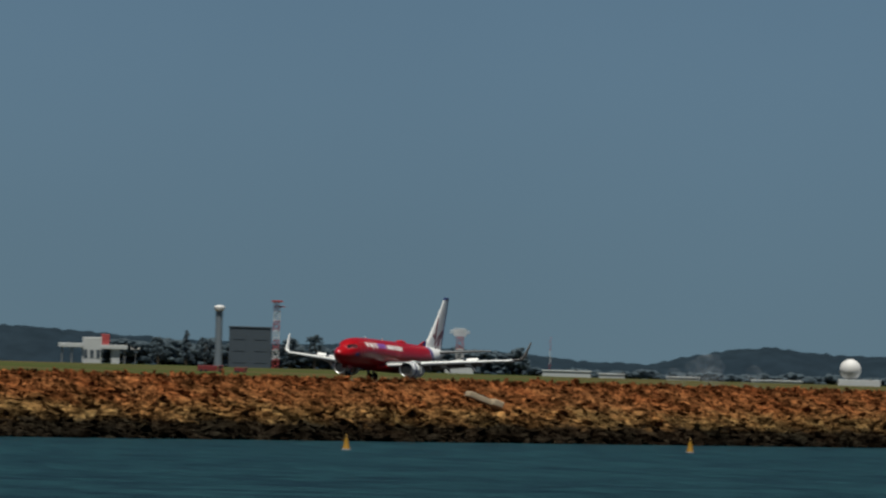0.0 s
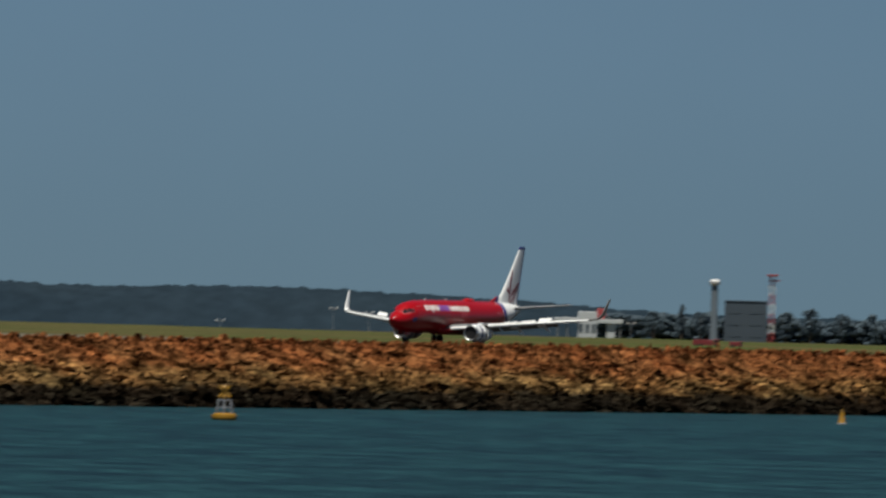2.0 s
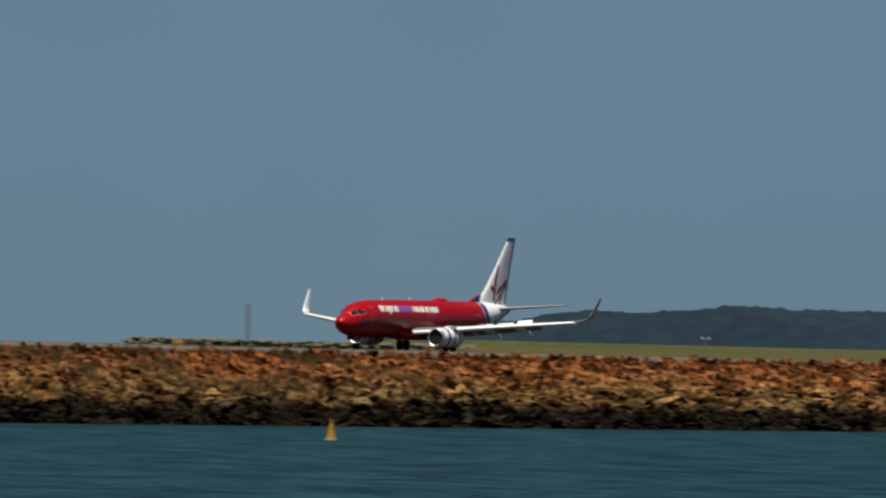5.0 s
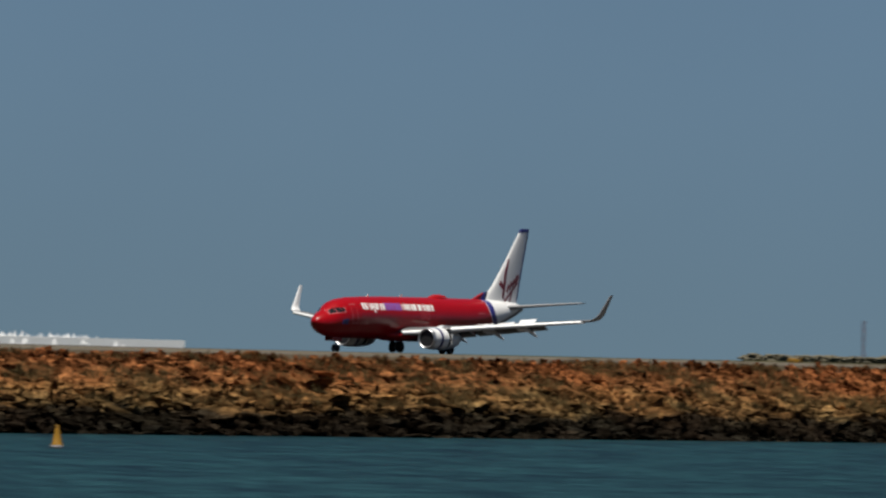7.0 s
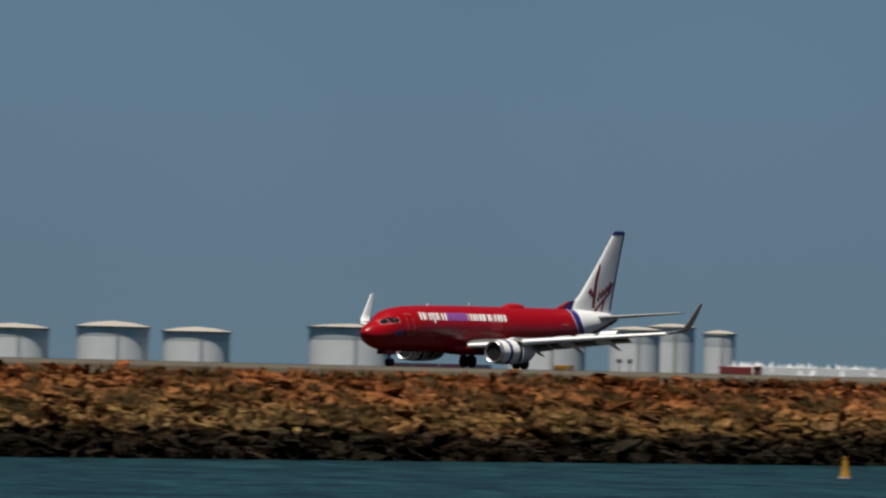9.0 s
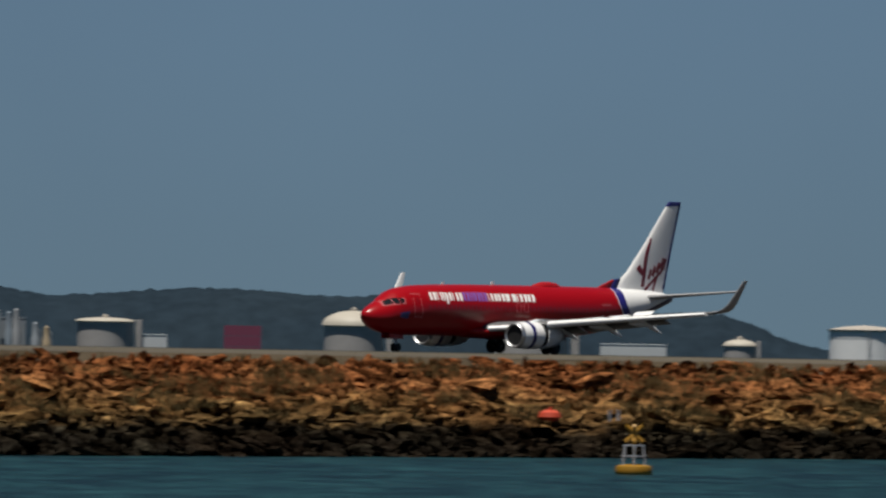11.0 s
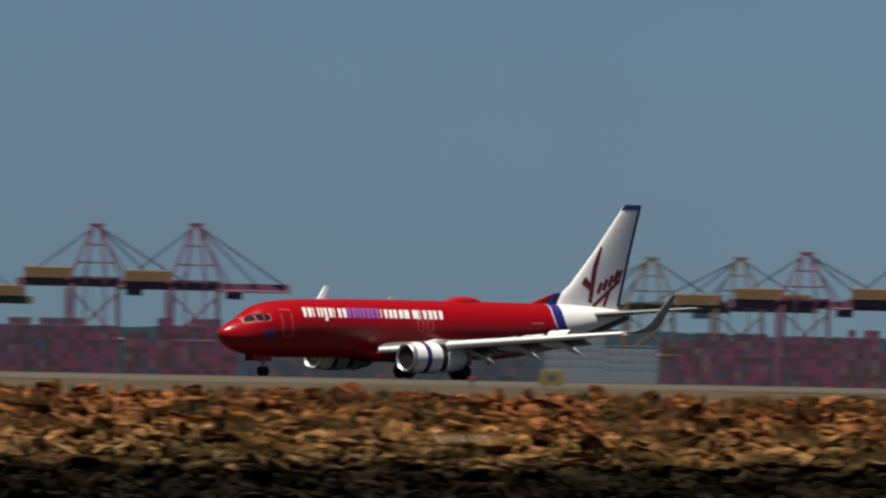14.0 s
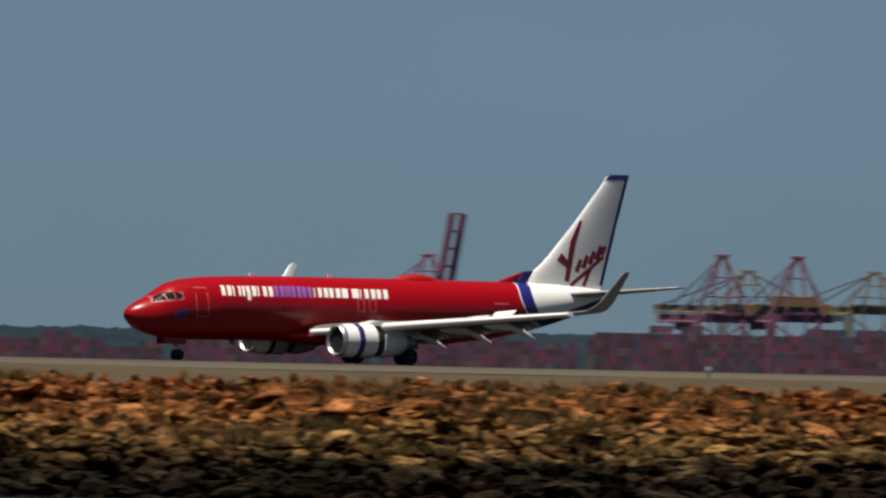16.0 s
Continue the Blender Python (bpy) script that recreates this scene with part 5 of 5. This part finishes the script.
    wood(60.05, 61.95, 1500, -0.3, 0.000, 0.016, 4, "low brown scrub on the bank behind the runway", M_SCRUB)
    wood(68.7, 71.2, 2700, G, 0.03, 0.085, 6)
    for k, (b, e, c) in enumerate(((66.95, 0.215, True), (67.05, 0.185, False), (67.50, 0.19, True), (67.63, 0.21, False), (67.80, 0.19, False), (66.80, 0.18, False), (68.20, 0.16, False), (67.98, 0.15, True))):
        tree(b, 2440, G, raised(e, 2440) - G, 20 + k, c)


def build_shore():
    far_tank(53.55, 54.02, 0.19, 3000)
    far_tank(54.60, 55.05, 0.220, 3000)
    far_tank(55.15, 55.44, 0.212, 2980)
    far_tank(55.36, 55.62, 0.232, 3060)
    far_tank(55.655, 55.835, 0.203, 3000)
    far_tank(51.80, 52.20, 0.152, 3000, 0.025, "pale tank with a shallow ochre roof")
    far_tank(52.32, 52.73, 0.176, 3000, 0.030, "pale tank with a shallow ochre roof")
    far_tank(52.78, 53.16, 0.155, 3000, 0.025, "pale tank with a shallow ochre roof")
    far_dome(49.12, 49.46, 0.100, 0.180, 3000)
    far_dome(50.02, 50.44, 0.108, 0.196, 3000)
    far_dome(47.81, 48.13, 0.100, 0.120, 3000)
    far_dome(51.25, 51.43, 0.030, 0.065, 3000)
    container_stack(53.98, 54.54, 0.066, 2200, 5, BOXES[4:7] + BOXES[1:2], 6.1)
    container_stack(48.60, 48.80, 0.092, 2600, 8, BOXES[:1], 6.1, "crimson container stack on the quay")
    # white breakwater
    b, d = 56.55, 2700
    t = thing("breakwater", there(b, d, WATER), "low chalk-white breakwater across the water", "breakwater", "", -b)
    rng = random.Random(4)
    w = radians(1.5) * d
    bm = bmesh.new()
    for k in range(120):
        x = -w / 2 + w * k / 120
        hh = (raised(0.040, d) - WATER) * (1 - 0.55 * (k / 120) ** 3) * rng.uniform(0.86, 1.05)
        m = Matrix.LocRotScale((x, rng.uniform(0, 3), hh / 2), Euler((0, 0, rng.random())), (0.9, 1.0, hh / 2))
        bmesh.ops.create_icosphere(bm, subdivisions=1, radius=1.0, matrix=m)
    box(bm, -w / 2, w * 0.36, 0, 4, 0, (raised(0.012, d) - WATER))
    tagged(part("rubble", bm, M_TANK, t), kind="stuff")
    # works on the shore
    far_building("tank_farm_office", 46.94, 47.11, 0.043, 3000, M_BUILD_WHITE, "low white works building", "building", 10, None, 1, None, False)
    far_building("silo_tower", 47.16, 47.27, 0.183, 3000, M_TAN, "tall tan silo tower", "tower", 6, None, 3, None, False)
    far_building("process_plant", 47.30, 47.42, 0.150, 3010, M_PORT, "pale process plant with pipes", "plant", 8, None, 3, None, False)
    far_building("process_plant", 47.42, 47.55, 0.110, 3020, M_PORT, "pale process plant with pipes", "plant", 8, None, 2, None, False)
    for b, e, m in ((47.20, 0.20, M_TAN), (47.33, 0.17, M_PORT), (47.46, 0.145, M_SHAFT), (47.50, 0.16, M_POLE), (47.60, 0.09, M_PORT), (47.66, 0.07, M_TAN)):
        t = thing("process_column", there(b, 2990, WATER + 1), "tall steel process column with pipe ladder", "column", "columns of the works", -b)
        h = raised(e, 2990) - WATER - 1
        smooth(part("shell", lathe([(1.1, 0), (1.1, h * 0.6), (0.8, h * 0.65), (0.8, h - 0.5), (0.0, h)], 14), m, t))
        part("pipe", rods([((1.3, 0, 0), (1.3, 0, h * 0.8)), ((1.3, 0, h * 0.8), (0.4, 0, h * 0.85))], 0.18), M_POLE, t)
    for b0, b1, e in ((46.00, 46.15, 0.040), (46.19, 46.34, 0.045), (45.25, 45.40, 0.035), (45.40, 45.57, 0.042), (45.75, 45.9, 0.03), (48.16, 48.3, 0.035), (50.6, 50.95, 0.03)):
        far_building("warehouse", b0, b1, e, 3000, M_BUILD_WHITE, "low white warehouse on the far shore", "warehouse", 14, None, 1, None, False)
    far_building("apartment_block", 42.63, 42.85, 0.316, 4300, M_BUILD_DARK, "dark apartment block on the skyline", "building", 14, None, 4)
    far_building("cargo_shed", 42.98, 43.30, 0.215, 3600, M_PORT, "grey-white port building beside the container quay", "building", 14, None, 4, pane=M_SHAFT)
    far_building("cargo_shed", 43.30, 43.58, 0.160, 3600, M_PORT, "grey-white port building beside the container quay", "building", 14, None, 3, pane=M_SHAFT)
    far_building("hilltop_house", 47.28, 47.40, 0.285, 4700, M_TAN, "pale houses on the hilltop", "house", 10, None, 1)
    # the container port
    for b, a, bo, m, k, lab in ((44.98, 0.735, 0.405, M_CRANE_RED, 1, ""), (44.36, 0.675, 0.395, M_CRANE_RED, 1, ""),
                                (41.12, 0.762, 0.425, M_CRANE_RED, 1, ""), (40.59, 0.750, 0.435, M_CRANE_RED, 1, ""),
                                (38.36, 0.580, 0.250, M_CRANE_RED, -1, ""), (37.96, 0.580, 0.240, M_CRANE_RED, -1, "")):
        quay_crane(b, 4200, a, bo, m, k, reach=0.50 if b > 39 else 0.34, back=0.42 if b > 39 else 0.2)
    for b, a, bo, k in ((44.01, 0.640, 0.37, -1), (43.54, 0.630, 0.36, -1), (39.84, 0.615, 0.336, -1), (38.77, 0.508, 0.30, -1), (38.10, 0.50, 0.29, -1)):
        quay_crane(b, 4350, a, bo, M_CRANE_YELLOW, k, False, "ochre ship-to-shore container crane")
    quay_crane(36.40, 4200, 0.548, 0.30, M_CRANE_RED, 1, 0.775, "dark red container crane with its boom raised", back=0.30)
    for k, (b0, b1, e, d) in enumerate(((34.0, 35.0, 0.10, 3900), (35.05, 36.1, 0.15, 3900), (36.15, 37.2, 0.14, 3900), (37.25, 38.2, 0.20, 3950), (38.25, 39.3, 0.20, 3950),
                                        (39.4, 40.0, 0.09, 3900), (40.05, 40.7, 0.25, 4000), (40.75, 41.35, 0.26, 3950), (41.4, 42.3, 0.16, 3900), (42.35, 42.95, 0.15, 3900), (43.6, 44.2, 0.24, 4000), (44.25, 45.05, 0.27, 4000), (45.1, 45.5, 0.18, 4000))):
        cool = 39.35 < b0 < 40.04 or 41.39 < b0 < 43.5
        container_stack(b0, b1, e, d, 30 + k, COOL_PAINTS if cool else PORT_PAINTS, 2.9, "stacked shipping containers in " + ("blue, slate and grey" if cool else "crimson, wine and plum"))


# ---- on the water and on the wall ----
def cage_buoy(x, y, turn):
    t = thing("cage_buoy", (x, y, WATER), "yellow buoy with white cage and crossed topmark", "buoy", "caged buoys", turn)
    smooth(part("hull", lathe([(0.0, -0.4), (0.85, -0.35), (1.10, 0.0), (1.14, 0.28), (1.08, 0.50), (0.55, 0.62), (0.0, 0.66)], 28), M_YELLOW, t))
    for k in range(6):
        q = 2 * math.pi * k / 6
        part("cage_post", rod(bmesh.new(), (0.78 * math.cos(q), 0.78 * math.sin(q), 0.45), (0.62 * math.cos(q), 0.62 * math.sin(q), 1.75), 0.055, 8), M_CAGE, t)
    for z, r in ((1.1, 0.71), (1.75, 0.62)):
        part("cage_ring", lathe([(r - 0.04, z - 0.04), (r + 0.04, z - 0.04), (r + 0.04, z + 0.04), (r - 0.04, z + 0.04)], 24), M_CAGE, t)
    part("panel", boxed(-0.42, 0.42, -0.03, 0.03, 0.75, 1.65, bevel=0.01), M_CAGE, t, "white marking panel")
    part("mast", rod(bmesh.new(), (0, 0, 0.6), (0, 0, 2.3), 0.09, 10), M_YELLOW, t)
    bm = bmesh.new()
    for a, b in (((-0.50, 0, 1.95), (0.50, 0, 2.95)), ((0.50, 0, 1.95), (-0.50, 0, 2.95)), ((0, -0.50, 1.95), (0, 0.50, 2.95)), ((0, 0.50, 1.95), (0, -0.50, 2.95))):
        rod(bm, a, b, 0.13, 8)
    part("topmark", bm, M_YELLOW, t, "yellow crossed topmark")


def spar_buoy(x, y, turn):
    t = thing("marker_buoy", (x, y, WATER), "small yellow tapered marker buoy with a white foot", "buoy", "marker buoys", turn)
    smooth(part("body", lathe([(0.0, -0.3), (0.42, -0.2), (0.45, 0.12), (0.34, 0.32), (0.24, 0.9), (0.18, 1.25), (0.0, 1.3)], 24), M_YELLOW, t))
    smooth(part("foot_band", lathe([(0.42, 0.02), (0.47, 0.03), (0.46, 0.14), (0.40, 0.16)], 24), M_CAGE, t))
    part("topmark", rods([((-0.16, 0, 1.25), (0.16, 0, 1.55)), ((0.16, 0, 1.25), (-0.16, 0, 1.55))], 0.06), M_YELLOW, t)


def slope_at(x, u):
    """A place on the boulders, u from the foot to the crest."""
    f = foot(x)
    return (x, f + (WALL_TOP - f) * u, WATER + (crest(x) - WATER) * u + 0.35)


def build_small():
    for x, y, r in ((855.5, 407.4, 20), (503.0, 410.4, 40)):
        cage_buoy(x, y, r)
    for k, (x, y) in enumerate(((1020.0, 416.0), (1137.2, 422.1), (735.4, 405.2), (626.3, 415.7), (402.5, 400.5))):
        spar_buoy(x, y, 30 * k)
    # stranded float
    t = thing("stranded_float", slope_at(575.6, 0.33), "orange-red plastic float stranded on the boulders", "float", "", 25)
    smooth(part("body", lathe([(0.0, 0.0), (0.55, 0.05), (0.80, 0.30), (0.72, 0.62), (0.35, 0.80), (0.0, 0.82)], 20), M_ORANGE, t))
    part("lug", lathe([(0.1, 0.78), (0.14, 0.78), (0.14, 0.98), (0.0, 1.0)], 10), M_ORANGE, t)
    for dx in (7.3, 8.3):
        t = thing("white_post", slope_at(576.2 + dx, 0.38), "short white post among the boulders", "post", "white posts")
        part("post", boxed(-0.09, 0.09, -0.08, 0.08, -0.3, 0.45, bevel=0.03), M_CAGE, t)
        part("cap", boxed(-0.12, 0.12, -0.1, 0.1, 0.45, 0.51, bevel=0.02), M_CAGE, t)
    # concrete slab that slid down the wall
    p, q = Vector(slope_at(1228.5, 0.70)), Vector(slope_at(1231.2, 0.50))
    t = thing("concrete_slab", p, "pale broken concrete slab lying down the rock wall", "slab")
    d = q - p
    m = d.to_track_quat("X", "Z").to_matrix()
    bm = boxed(0, d.length, -0.9, 0.9, 0.0, 0.7, bevel=0.12)
    bmesh.ops.rotate(bm, verts=bm.verts, matrix=m)
    part("slab", bm, M_SLAB, t)
    bm = boxed(d.length * 0.72, d.length * 1.02, -1.5, 0.2, 0.1, 0.9, bevel=0.12)
    bmesh.ops.rotate(bm, verts=bm.verts, matrix=m)
    part("broken_end", bm, M_SLAB, t)
    # painted writing on a block of the wall, past reading: plain bars
    t = thing("painted_block", slope_at(436.4, 0.49), "flat sandstone block with faded white lettering", "block")
    t.matrix_basis = pose(*slope_at(436.4, 0.49), -48, 0, 0)
    bm = boxed(-3.2, 3.4, -0.25, 0.8, -0.5, 0.7, bevel=0.08)
    part("face", bm, M_ROCK, t)
    rng = random.Random(9)
    x = -2.6
    for k in range(7):
        w = rng.uniform(0.3, 0.55)
        part("letter_bar", boxed(x, x + w * 0.45, -0.28, -0.24, -0.25 if k else -0.42, 0.38 if k else 0.64), M_FADED, t)
        x += w + 0.25
    # runway sign and small marker on the near shoulder
    x, y, _ = there(43.02, 705)
    z = float(np.interp(y, (500, 519.5, 531), (crest(x) - 0.2, -0.36, -0.03)))
    t = thing("runway_sign", (x, y, z), "weathered yellow runway distance sign on two legs", "sign", "", -43)
    part("panel", boxed(-0.75, 0.75, -0.09, 0.09, 0.32, 1.30, bevel=0.03), M_SIGN, t)
    part("bar", boxed(-0.35, 0.35, -0.10, -0.085, 0.6, 1.0), M_BUILD_DARK, t)
    for o in (-0.5, 0.5):
        part("leg", boxed(o - 0.05, o + 0.05, -0.05, 0.05, -0.1, 0.34), M_POLE, t)
    for b, d, c in ((42.60, 705, M_VEHICLE_RED), (37.9, 660, M_POLE), (46.2, 740, M_BUILD_DARK), (46.6, 745, M_BUILD_DARK)):
        x, y, _ = there(b, d)
        z = float(np.interp(y, (500, 519.5, 531), (crest(x) - 0.2, -0.36, -0.03)))
        t = thing("edge_light", (x, y, z), "small runway edge light on a short stem", "runway light", "runway edge lights")
        part("stem", rod(bmesh.new(), (0, 0, -0.05), (0, 0, 0.35), 0.06, 8), M_POLE, t)
        part("head", lathe([(0.16, 0.32), (0.20, 0.40), (0.17, 0.62), (0.0, 0.68)], 14), c, t)


def build_smoke():
    """Thin tyre smoke hanging over the touchdown point, in drifting puffs."""
    m = bpy.data.materials.new("thin_smoke")
    m.use_nodes = True
    n, l = m.node_tree.nodes, m.node_tree.links
    clear, soft = n.new("ShaderNodeBsdfTransparent"), n.new("ShaderNodeBsdfDiffuse")
    soft.inputs[0].default_value = (0.55, 0.60, 0.66, 1)
    blend = n.new("ShaderNodeMixShader")
    wisp = calc(m, "MULTIPLY", calc(m, "SUBTRACT", texture(m, 0.35, 4.0), 0.33), 0.20)
    l.new(calc(m, "MAXIMUM", wisp, 0.0), blend.inputs[0])
    l.new(clear.outputs[0], blend.inputs[1])
    l.new(soft.outputs[0], blend.inputs[2])
    l.new(blend.outputs[0], n["Material Output"].inputs[0])
    t = thing("tyre_smoke", (1500, 553, 0), "thin bluish tyre smoke drifting over the runway", "smoke")
    rng = random.Random(12)
    for k in range(7):
        bm = bmesh.new()
        r = rng.uniform(1.2, 2.6)
        bmesh.ops.create_icosphere(bm, subdivisions=3, radius=r)
        for v in bm.verts:
            v.co *= 1 + 0.25 * noise.noise(v.co * 0.9 + Vector((k * 7.0, 0, 0)))
        ob = smooth(part("puff", bm, m, t))
        ob.location = (rng.uniform(-30, 22), rng.uniform(-3, 3), r * 0.85 + rng.random() ** 2 * 3.2)
        ob.visible_shadow = False
    return t


build_setting()
hills()
AIRLINER = build_airliner()
build_airfield()
build_shore()
build_small()
SMOKE = build_smoke()
build_tufts()
build_wall()


# ---- what moves ----
def motions():
    """The airliner rolls out after touchdown; its nose comes down in the first two seconds."""
    rows = [
        (0, 1372.15, 2.30),
        (0.5, 1335.90, 1.50),
        (1, 1299.92, 0.80),
        (1.5, 1264.24, 0.35),
        (2, 1228.90, 0.10),
        (3, 1159.27, 0.00),
        (4, 1091.20, 0.00),
        (5, 1024.79, 0.00),
        (6, 960.14, 0.00),
        (7, 897.29, 0.00),
        (8, 836.26, 0.00),
        (9, 777.04, 0.00),
        (10, 719.56, 0.00),
        (11, 663.74, 0.00),
        (12, 609.46, 0.00),
        (13, 556.57, 0.00),
        (14, 504.88, 0.00),
        (15, 454.15, 0.00),
        (16, 404.14, 0.00),
    ]
    walk(AIRLINER, [(t, pose(x, 553.21, 0.0, 0.55, nose, -0.3)) for t, x, nose in rows])

    # the smoke drifts off slowly with the wind
    walk(SMOKE, [(0, pose(1497, 553, 0.0)), (8, pose(1517, 554, 0.8)), (16, pose(1537, 555, 1.6))])


motions()
